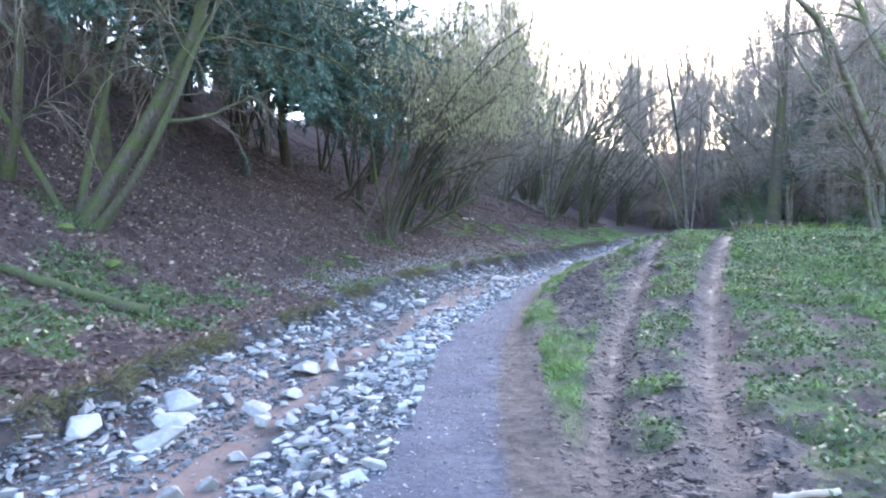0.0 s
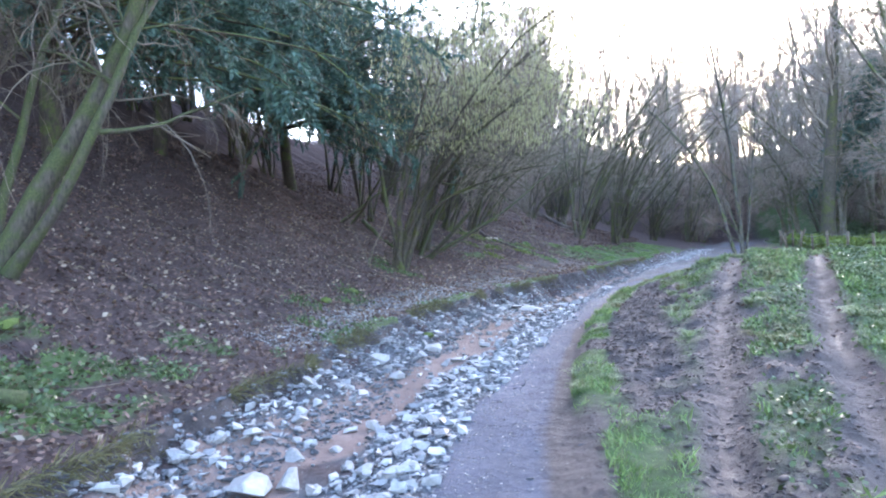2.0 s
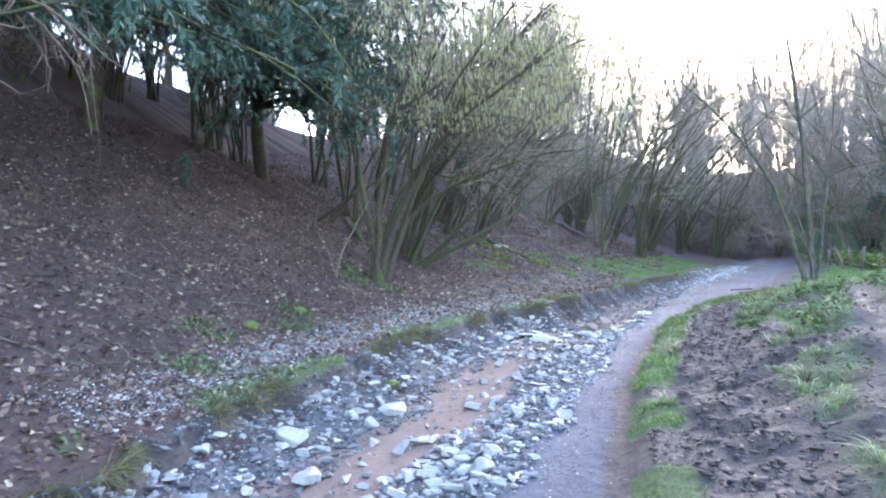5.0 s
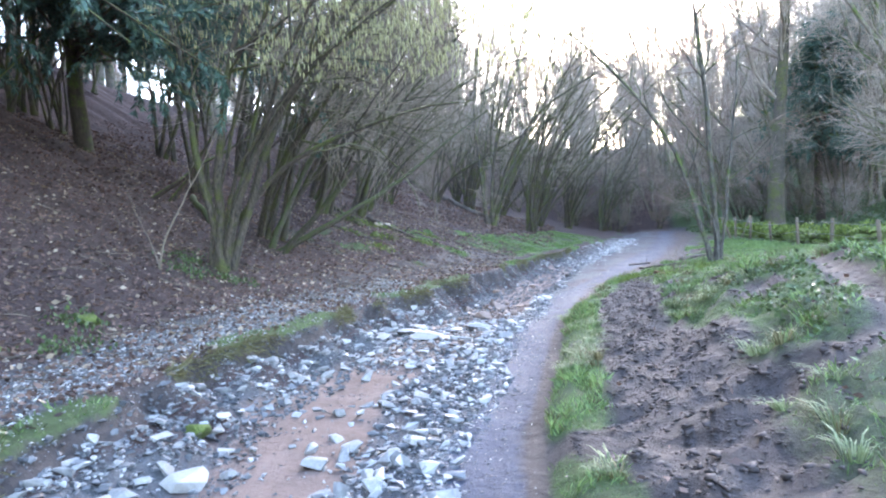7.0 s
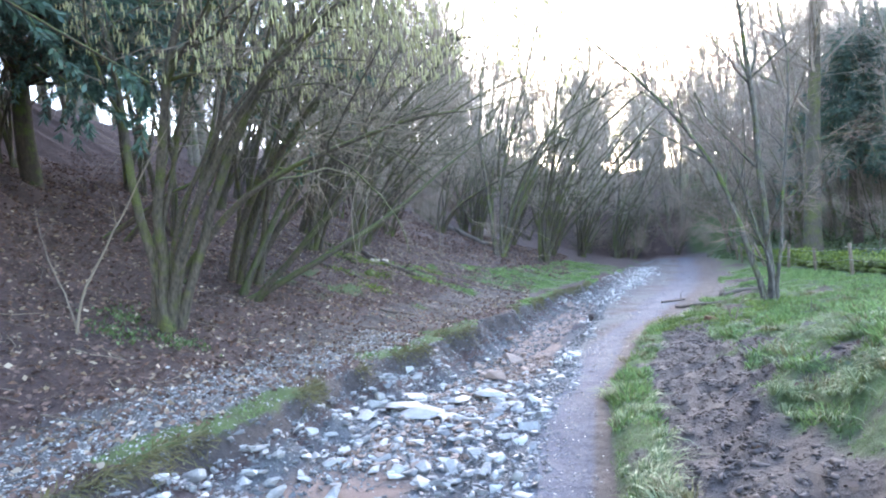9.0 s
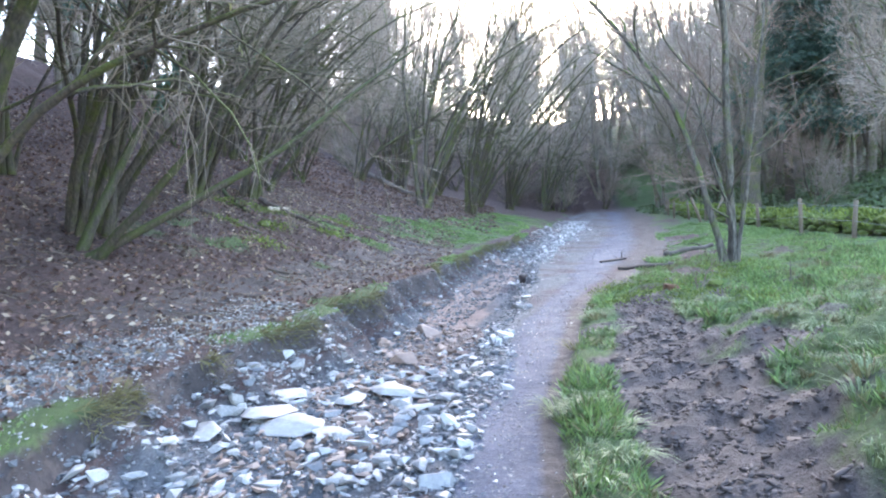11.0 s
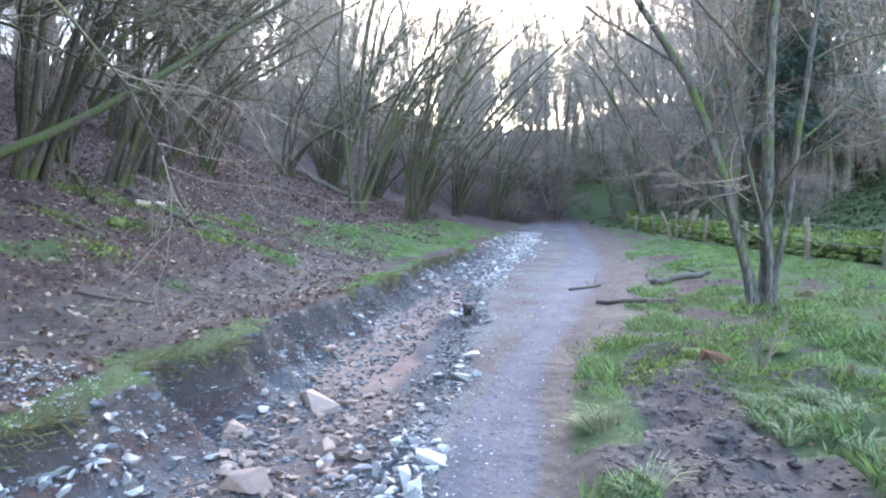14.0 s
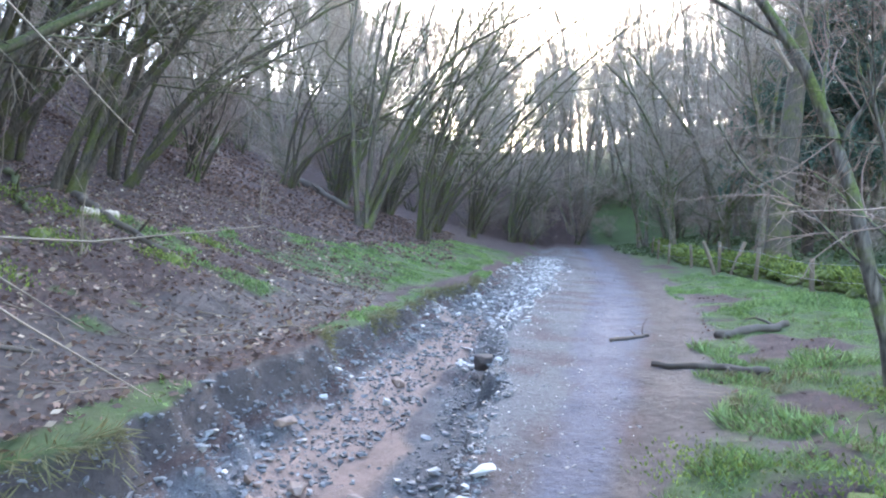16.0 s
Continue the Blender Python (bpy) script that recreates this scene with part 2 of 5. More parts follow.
def ground_material():
    """One sheet: leaf litter with patches of path grit, red clay, mud and turf, each set by a mask of the land's plan."""
    m, nt, b = material("woodland_ground")

    def mask(key):
        a = nt.nodes.new("ShaderNodeAttribute")
        a.attribute_name = key
        return a.outputs["Fac"]

    coarse, fine, grit = noise_node(nt, 1.7, 5, 0.65), noise_node(nt, 14, 6, 0.7), noise_node(nt, 55, 3, 0.7)

    def ragged(key, soft=0.22):
        """The mask with its edge broken up by the grain of the ground."""
        v = maths(nt, "ADD", mask(key), maths(nt, "MULTIPLY", maths(nt, "SUBTRACT", fine, 0.0), 0.5))
        v = maths(nt, "SUBTRACT", v, 0.25)
        return ramp(nt, v, (0.5 - soft, (0, 0, 0)), (0.5 + soft, (1, 1, 1)))

    litter = ramp(nt, fine, (0.28, (0.018, 0.010, 0.010)), (0.5, (0.056, 0.032, 0.030)), (0.72, (0.140, 0.086, 0.075)))
    earth = ramp(nt, coarse, (0.35, (0.034, 0.020, 0.019)), (0.7, (0.090, 0.056, 0.049)))
    col = mix(nt, 0.35, litter, earth)
    mud = mix(nt, 0.5, ramp(nt, fine, (0.3, (0.018, 0.014, 0.014)), (0.7, (0.083, 0.064, 0.060))), ramp(nt, coarse, (0.3, (0.023, 0.017, 0.017)), (0.7, (0.072, 0.056, 0.053))))
    col = mix(nt, ragged("mud"), col, mud)
    grits = mix(nt, 0.5, ramp(nt, grit, (0.3, (0.02, 0.021, 0.024)), (0.72, (0.18, 0.184, 0.196))), ramp(nt, fine, (0.3, (0.034, 0.034, 0.038)), (0.7, (0.12, 0.12, 0.126))))
    col = mix(nt, ragged("grit"), col, grits)
    clay = mix(nt, 0.45, ramp(nt, fine, (0.3, (0.15, 0.092, 0.072)), (0.7, (0.28, 0.195, 0.16))), ramp(nt, coarse, (0.3, (0.15, 0.095, 0.075)), (0.7, (0.26, 0.185, 0.155))))
    col = mix(nt, ragged("clay"), col, clay)
    trod = mix(nt, 0.4, ramp(nt, fine, (0.3, (0.024, 0.028, 0.043)), (0.7, (0.082, 0.094, 0.140))), ramp(nt, coarse, (0.3, (0.030, 0.035, 0.053)), (0.7, (0.082, 0.094, 0.140))))
    col = mix(nt, ragged("path"), col, trod)
    turf = mix(nt, 0.5, ramp(nt, fine, (0.25, (0.022, 0.030, 0.012)), (0.75, (0.085, 0.135, 0.034))), ramp(nt, coarse, (0.3, (0.040, 0.040, 0.022)), (0.7, (0.075, 0.130, 0.034))))
    col = mix(nt, ragged("turf"), col, turf)
    nt.links.new(col, b.inputs["Base Color"])
    wet = maths(nt, "MULTIPLY", mask("wet"), ramp(nt, coarse, (0.3, (0.55, 0.55, 0.55)), (0.6, (1, 1, 1))))
    r = nt.nodes.new("ShaderNodeMapRange")
    r.inputs["To Min"].default_value, r.inputs["To Max"].default_value = 0.92, 0.4
    nt.links.new(wet, r.inputs["Value"])
    nt.links.new(r.outputs[0], b.inputs["Roughness"])
    vor = nt.nodes.new("ShaderNodeTexVoronoi")
    vor.inputs["Scale"].default_value = 6.5
    tcv = nt.nodes.new("ShaderNodeTexCoord")
    nt.links.new(tcv.outputs["Object"], vor.inputs["Vector"])
    prints = maths(nt, "MULTIPLY", maths(nt, "MULTIPLY", vor.outputs["Distance"], 0.9), mask("mud"))
    rel = maths(nt, "ADD", maths(nt, "MULTIPLY", fine, 0.45), maths(nt, "MULTIPLY", grit, 0.15))
    bump(nt, b, maths(nt, "ADD", rel, maths(nt, "MULTIPLY", prints, 0.6)), 0.8, 0.09)
    return m


M_GROUND = ground_material()
M_HAZEL = bark_material("mossy_hazel_bark", (0.028, 0.022, 0.017), (0.12, 0.098, 0.076), moss=(0.072, 0.080, 0.020), amount=0.42)
M_MOSSY = bark_material("thickly_mossed_bark", (0.028, 0.022, 0.017), (0.11, 0.09, 0.068), moss=(0.055, 0.065, 0.02), amount=0.6)
M_GREY = bark_material("grey_bark", (0.07, 0.058, 0.046), (0.27, 0.23, 0.185), amount=0.4)
M_PALE = bark_material("pale_lichen_bark", (0.018, 0.014, 0.011), (0.165, 0.148, 0.128), amount=0.25)
M_DARKBARK = bark_material("dark_bark", (0.03, 0.022, 0.016), (0.085, 0.06, 0.045), amount=0.35)
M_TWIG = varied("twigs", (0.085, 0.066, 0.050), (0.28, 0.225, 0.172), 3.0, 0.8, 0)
# twigs of the farther trees: back-lit haze put into a lighter colour
M_HAZETWIG = varied("haze_paled_twigs", (0.17, 0.132, 0.103), (0.44, 0.36, 0.295), 3.0, 0.8, 0)
M_REDTWIG = varied("reddish_twigs", (0.138, 0.090, 0.073), (0.322, 0.232, 0.189), 3.0, 0.8, 0)
M_CATKIN = leaf_like("hazel_catkins", (0.30, 0.28, 0.12), (0.52, 0.50, 0.27), 0.7, 0.25)
M_YEW = leaf_like("yew_needles", (0.022, 0.055, 0.042), (0.075, 0.14, 0.10), 0.55, 0.1)
M_IVY = leaf_like("ivy_leaves", (0.032, 0.055, 0.020), (0.115, 0.165, 0.055), 0.4, 0.1)
M_GRASS = leaf_like("grass_blades", (0.060, 0.115, 0.030), (0.250, 0.370, 0.130), 0.55, 0.3)
M_TUSSOCK = leaf_like("tussock_blades", (0.085, 0.125, 0.048), (0.30, 0.36, 0.19), 0.6, 0.3)
M_STRAW = leaf_like("withered_grass", (0.085, 0.078, 0.032), (0.20, 0.185, 0.09), 0.7, 0.3)
M_LITTER = leaf_like("fallen_leaves", (0.042, 0.025, 0.022), (0.215, 0.135, 0.105), 0.7, 0.1)
M_PALELEAF = leaf_like("pale_fallen_leaves", (0.20, 0.14, 0.09), (0.42, 0.34, 0.26), 0.6, 0.1)
M_STONE = varied("limestone", (0.13, 0.122, 0.116), (0.44, 0.425, 0.41), 7.0, 0.6, 0.5, 0.02)
M_MOSSSTONE = bark_material("mossed_limestone", (0.14, 0.13, 0.12), (0.36, 0.34, 0.32), moss=(0.10, 0.13, 0.025), amount=0.85)
M_CHIP = varied("stone_chippings", (0.10, 0.10, 0.102), (0.60, 0.59, 0.575), 9.0, 0.55, 0)
M_DARKCHIP = varied("dark_wet_chippings", (0.036, 0.038, 0.043), (0.235, 0.24, 0.25), 9.0, 0.5, 0)
M_CLOD = varied("mud_clods", (0.028, 0.021, 0.019), (0.10, 0.077, 0.07), 9.0, 0.7, 0.3, 0.01)
M_CLAYSTONE = varied("clay_smeared_stone", (0.15, 0.09, 0.065), (0.36, 0.27, 0.22), 6.0, 0.6, 0.4, 0.02)
M_MOSS = leaf_like("moss_cushion", (0.055, 0.085, 0.017), (0.23, 0.29, 0.062), 0.9, 0.1)
M_DEADWOOD = varied("weathered_dead_wood", (0.035, 0.027, 0.022), (0.13, 0.105, 0.085), 12, 0.85, 0.5, 0.02)
M_BARED = varied("bared_pale_wood", (0.32, 0.26, 0.19), (0.60, 0.52, 0.42), 10, 0.7, 0.3, 0.01)
M_POST = varied("weathered_fence_wood", (0.07, 0.05, 0.034), (0.21, 0.16, 0.11), 14, 0.85, 0.5, 0.01)
M_WIRE = varied("dull_fence_wire", (0.10, 0.10, 0.10), (0.22, 0.22, 0.22), 5, 0.5, 0)
M_RUST = varied("rust_brown_rotten_wood", (0.09, 0.04, 0.02), (0.20, 0.10, 0.05), 12, 0.9, 0.5, 0.02)


# ---- mesh kit ----
def mesh_of(name, verts, quads, mat, smooth=True):
    """A mesh from arrays of points and four-cornered faces (a face may repeat its last corner)."""
    verts, quads = np.asarray(verts, np.float32).reshape(-1, 3), np.asarray(quads, np.int32)
    me = bpy.data.meshes.new(name)
    k = quads.shape[1]
    me.vertices.add(len(verts))
    me.vertices.foreach_set("co", verts.ravel())
    me.loops.add(quads.size)
    me.loops.foreach_set("vertex_index", quads.ravel())
    me.polygons.add(len(quads))
    me.polygons.foreach_set("loop_start", np.arange(0, quads.size, k, dtype=np.int32))
    me.polygons.foreach_set("use_smooth", np.full(len(quads), smooth))
    me.update(calc_edges=True)
    me.materials.append(mat)
    return me


def part_mesh(name, me, parent, label=""):
    ob = new(name, me)
    ob.parent = parent
    return tagged(ob, label)


def loft(P, R, k):
    """Points and faces of tapering tubes: P lines (m, n, 3), R radii (m, n), k sides."""
    P, R = np.asarray(P, float), np.asarray(R, float)
    m, n = R.shape
    T = np.gradient(P, axis=1)
    T /= np.linalg.norm(T, axis=2, keepdims=True) + 1e-9
    ref = np.where(np.abs(T[:, :1, 2:3]) > 0.85, np.array([1.0, 0.1, 0]), np.array([0.0, 0.05, 1.0]))
    U = np.cross(T, ref)
    U /= np.linalg.norm(U, axis=2, keepdims=True) + 1e-9
    W = np.cross(T, U)
    a = np.arange(k) * 2 * math.pi / k
    ring = P[:, :, None] + R[:, :, None, None] * (np.cos(a)[:, None] * U[:, :, None] + np.sin(a)[:, None] * W[:, :, None])
    i, j = np.meshgrid(np.arange(n - 1), np.arange(k), indexing="ij")
    q = np.stack([i * k + j, i * k + (j + 1) % k, (i + 1) * k + (j + 1) % k, (i + 1) * k + j], -1).reshape(-1, 4)
    return ring.reshape(-1, 3), (q[None] + (np.arange(m) * n * k)[:, None, None]).reshape(-1, 4)


def lofts(name, mat, *sets):
    vs, fs, base = [], [], 0
    for P, R, k in sets:
        if len(P):
            v, f = loft(P, R, k)
            vs.append(v)
            fs.append(f + base)
            base += len(v)
    return mesh_of(name, np.concatenate(vs), np.concatenate(fs), mat)


class Tubes:
    """Gathers a few tapering tubes into one mesh."""

    def __init__(self):
        self.groups = {}

    def add(self, points, radii, sides):
        self.groups.setdefault((len(points), sides), []).append((points, radii))

    def mesh(self, name, mat):
        return lofts(name, mat, *((np.array([p for p, _ in items]), np.array([r for _, r in items]), k) for (_n, k), items in self.groups.items()))


def sprout(rng, L, R, count, length, angle, lift, n, from_u=0.12, jitter=0.13, thin=0.6, least=0.0025):
    """Side shoots on all lines L (m, k, 3) with radii R (m, k): their lines, radii and the line that each grew on."""
    m, k = R.shape
    own = np.repeat(np.arange(m), count)
    M = len(own)
    u = rng.uniform(from_u, 1.0, M)
    f = u * (k - 1)
    i = np.minimum(f.astype(int), k - 2)
    w = (f - i)[:, None]
    p = L[own, i] * (1 - w) + L[own, i + 1] * w
    d = L[own, i + 1] - L[own, i]
    d /= np.linalg.norm(d, axis=1, keepdims=True) + 1e-9
    r = rng.normal(0, 1, (M, 3))
    r -= d * (r * d).sum(1, keepdims=True)
    r /= np.linalg.norm(r, axis=1, keepdims=True) + 1e-9
    a = np.radians(angle * rng.uniform(0.6, 1.35, M))[:, None]
    d = d * np.cos(a) + r * np.sin(a)
    size = length * rng.uniform(0.55, 1.25, M) * (1.15 - 0.5 * u)
    pts = [p]
    for _ in range(n):
        d = d + rng.normal(0, jitter, (M, 3)) + np.array((0, 0, lift)) / n
        d /= np.linalg.norm(d, axis=1, keepdims=True) + 1e-9
        pts.append(pts[-1] + d * (size / n)[:, None])
    r0 = (R[own, i] * (1 - w[:, 0]) + R[own, i + 1] * w[:, 0]) * rng.uniform(0.75, 1.1, M) * thin
    r0 = np.maximum(np.minimum(r0, size * 0.02), least)
    return np.stack(pts, 1), r0[:, None] * np.linspace(1, 0.35, n + 1), own


def unit(v):
    return v / (np.linalg.norm(v) + 1e-9)


def shoot(rng, p, d, length, n, jitter, bend):
    """A wandering line of n+1 points from p; bend is added to its heading on the way."""
    pts, d = [np.array(p, float)], unit(np.array(d, float))
    for _ in range(n):
        d = unit(d + rng.normal(0, jitter, 3) + np.array(bend) / n)
        pts.append(pts[-1] + d * length / n)
    return np.array(pts)


def side_way(rng, d, angle):
    """A heading that leaves d by about that many degrees, any way round."""
    r = rng.normal(0, 1, 3)
    r = unit(r - d * (r @ d))
    a = radians(angle)
    return unit(d * math.cos(a) + r * math.sin(a))


def at_way(pts, u):
    f = u * (len(pts) - 1)
    i = min(int(f), len(pts) - 2)
    return pts[i] + (pts[i + 1] - pts[i]) * (f - i), unit(pts[i + 1] - pts[i])


def thing(name, x, y, z, label, category, group="", turn=0.0, size=1.0):
    ob = new(name)
    ob.empty_display_size = 0.2
    ob.matrix_world = pose(x, y, z, 0, 0, turn)
    ob.scale = (size, size, size)
    return tagged(ob, label, category, group)


def stick_leaves(rng, spots, ways, long, wide, fold=0.0):
    """Blades at spots along ways: one narrow four-cornered blade each."""
    spots, ways = np.asarray(spots, float), np.asarray(ways, float)
    ways = ways / (np.linalg.norm(ways, axis=1, keepdims=True) + 1e-9)
    n = len(spots)
    side = np.cross(ways, rng.normal(0, 1, (n, 3)))
    side /= np.linalg.norm(side, axis=1, keepdims=True) + 1e-9
    L = (long * rng.uniform(0.6, 1.3, n))[:, None]
    W = (wide * rng.uniform(0.6, 1.3, n))[:, None]
    a, c = spots, spots + ways * L
    b, d = spots + ways * L * 0.45 + side * W, spots + ways * L * 0.45 - side * W
    v = np.stack([a, b, c, d], 1).reshape(-1, 3)
    q = np.arange(4 * n).reshape(n, 4)
    return v, q


def hull(rng, corners, boxy):
    """A bmesh of a broken lump about 1 m across: the hull of a few corners between a box and a ball."""
    bm = bmesh.new()
    for _ in range(corners):
        p = rng.normal(0, 1, 3)
        box, ball = p / np.abs(p).max() * 0.46, p / np.linalg.norm(p) * 0.5
        bm.verts.new((box * boxy + ball * (1 - boxy)) * rng.uniform(0.8, 1.0))
    res = bmesh.ops.convex_hull(bm, input=bm.verts)
    loose = {v for v in res["geom_interior"] + res["geom_unused"] if isinstance(v, bmesh.types.BMVert)}
    bmesh.ops.delete(bm, geom=list(loose), context="VERTS")
    bmesh.ops.dissolve_limit(bm, angle_limit=radians(9), verts=bm.verts, edges=bm.edges)
    return bm


def stone_mesh(name, rng, mat, squash=0.6, corners=15, boxy=0.75, worn=0.025):
    """A broken lump of stone about 1 m across, with flat faces and slightly worn edges."""
    bm = hull(rng, corners, boxy)
    bmesh.ops.bevel(bm, geom=list(bm.edges), offset=worn, segments=1, affect="EDGES", clamp_overlap=True)
    for v in bm.verts:
        v.co.z *= squash
    me = bpy.data.meshes.new(name)
    bm.to_mesh(me)
    bm.free()
    me.materials.append(mat)
    return me


# ---- trees: one builder for bare many-stemmed and single trees ----
def bare_tree(name, seed, stems, spec, bark, twig, label, category, x, y, group="", catkins=0, turn=0.0, hang=0, sink=0.12, low=0.15, split=False, least=0.0025, wander=0.075):
    """stems: rows of (lean degrees, towards degrees from +x, length, radius, bend xyz, offset x, offset y);
    spec: rows of (count, length, angle, lift, segments, sides), the first for limbs, the rest for the crown."""
    rng = np.random.default_rng(seed)
    root = thing(name, x, y, ground_at(x, y) - sink, label, category, group, turn)
    L, R = [], []
    for lean, to, length, r, bend, ox, oy in stems:
        l, t = radians(lean), radians(to)
        L.append(shoot(rng, (ox, oy, 0), (math.sin(l) * math.cos(t), math.sin(l) * math.sin(t), math.cos(l)), length, 12, wander, bend))
        rad = r * np.linspace(1, 0.2, 13) ** 0.9
        rad[0] *= 1.35
        R.append(rad)
    L, R = np.array(L), np.array(R)
    count, length, angle, lift, n, sides = spec[0]
    B, BR, own = sprout(rng, L, R, count, length, angle, lift, n, low, 0.12, 0.55, 0.006)
    for k in range(len(stems)):
        stem = part_mesh("stem", lofts("stem", bark, (L[k:k + 1], R[k:k + 1], 8)), root)
        if split:
            for j in np.flatnonzero(own == k):
                part_mesh("limb", lofts("limb", bark, (B[j:j + 1], BR[j:j + 1], sides)), stem)
    sets, C, CR = ([] if split else [(B, BR, sides)]), B, BR
    for count, length, angle, lift, n, sides in spec[1:]:
        C, CR, _ = sprout(rng, C, CR, count, length, angle, lift, n, jitter=0.2, least=least)
        sets.append((C, CR, sides))
    if hang:
        H, HR, _ = sprout(rng, B, BR, hang, 2.3, 60, -2.8, 7, 0.3, 0.16, 0.5, 0.006)
        sets.append((H, HR, 4))
        H2, HR2, _ = sprout(rng, H, HR, 5, 0.5, 40, -0.8, 3, 0.2, 0.2, 0.6, 0.0035)
        sets.append((H2, HR2, 3))
    part_mesh("crown", lofts("crown", twig, *sets), root, "fine bare twigs")
    if catkins:
        high = np.flatnonzero(C[:, -1, 2] > 3.3)
        pick = high[rng.integers(0, len(high), catkins)]
        s = C[pick, -1 - rng.integers(0, 2, catkins)] + rng.normal(0, 0.03, (catkins, 3))
        le = rng.uniform(0.06, 0.13, catkins)[:, None]
        P = np.stack([s, s + le * (0.04, 0, -0.5), s + le * (0, 0.06, -1)], 1)
        part_mesh("catkin_tassel", lofts("catkin_tassel", M_CATKIN, (P, np.tile((0.005, 0.011, 0.007), (catkins, 1)), 4)), root, "pale yellow hanging catkins")["kind"] = "stuff"
    return root


def yew(name, seed, x, y, trunk_h, lo, hi, spread, limbs, label, lean=(0, 0), droop=-0.75, category="yew tree", per=20, needles=62, girth=0.26, reach=None):
    """A yew: dark trunk with spreading, drooping limbs of needle sprays."""
    rng = np.random.default_rng(seed)
    root = thing(name, x, y, ground_at(x, y) - 0.15, label, category)
    root_z = ground_at(x, y)
    pts = shoot(rng, (0, 0, 0), (lean[0], lean[1], 1), trunk_h, 12, 0.05, (0, 0, 0))
    part_mesh("trunk", lofts("trunk", M_DARKBARK, (pts[None], girth * np.linspace(1, 0.15, 13)[None], 10)), root)
    A = []
    for _ in range(limbs):
        u = rng.uniform(lo, hi) / trunk_h
        p, d = at_way(pts, min(u, 0.99))
        a = rng.uniform(0, 2 * math.pi)
        own = spread * rng.uniform(0.5, 1.1) * (1.2 - 0.65 * u)
        arm = shoot(rng, p, (math.cos(a), math.sin(a), rng.uniform(0.0, 0.5)), own, 9, 0.09, (0, 0, droop))
        clear = min(root_z + q[2] - ground_at(x + q[0], y + q[1]) for q in arm[3:])
        if clear > 3.0:
            A.append(arm)
    for k in range(reach[0] if reach else 0):
        p, d = at_way(pts, rng.uniform(reach[3], reach[4]) / trunk_h)
        a = radians(reach[1] + rng.uniform(-34, 34))
        A.append(shoot(rng, p, (math.cos(a), math.sin(a), rng.uniform(0.0, 0.35)), reach[2] * rng.uniform(0.6, 1.05), 9, 0.08, (0, 0, -0.35)))
    limbs = len(A)
    A = np.array(A)
    AR = np.tile(np.linspace(0.05, 0.012, 10), (limbs, 1))
    T, TR, own = sprout(rng, A, AR, per, 1.15, 55, -0.7, 5, 0.2)
    for k in range(limbs):
        part_mesh("limb", lofts("limb", M_DARKBARK, (A[k:k + 1], AR[k:k + 1], 5)), root)
    part_mesh("spray", lofts("spray", M_DARKBARK, (T, TR * 0.6, 3)), root)["kind"] = "stuff"
    N, NR, _ = sprout(rng, T, TR, needles, 0.2, 45, -0.3, 1, 0.05)
    v, q = stick_leaves(rng, N[:, 0], N[:, 1] - N[:, 0], 0.15, 0.022)
    part_mesh("foliage", mesh_of("foliage", v, q, M_YEW, False), root, "dark green needle sprays")
    return root


# ---- the ground, one sheet to the horizon ----
def spaced(lo, hi, fine_lo, fine_hi, fine, growth=1.12):
    mid = list(np.arange(fine_lo, fine_hi + 1e-6, fine))
    s, v = fine, mid[-1]
    while v < hi:
        s *= growth
        v += s
        mid.append(v)
    s, v = fine, mid[0]
    while v > lo:
        s *= growth
        v -= s
        mid.insert(0, v)
    return np.array(mid)


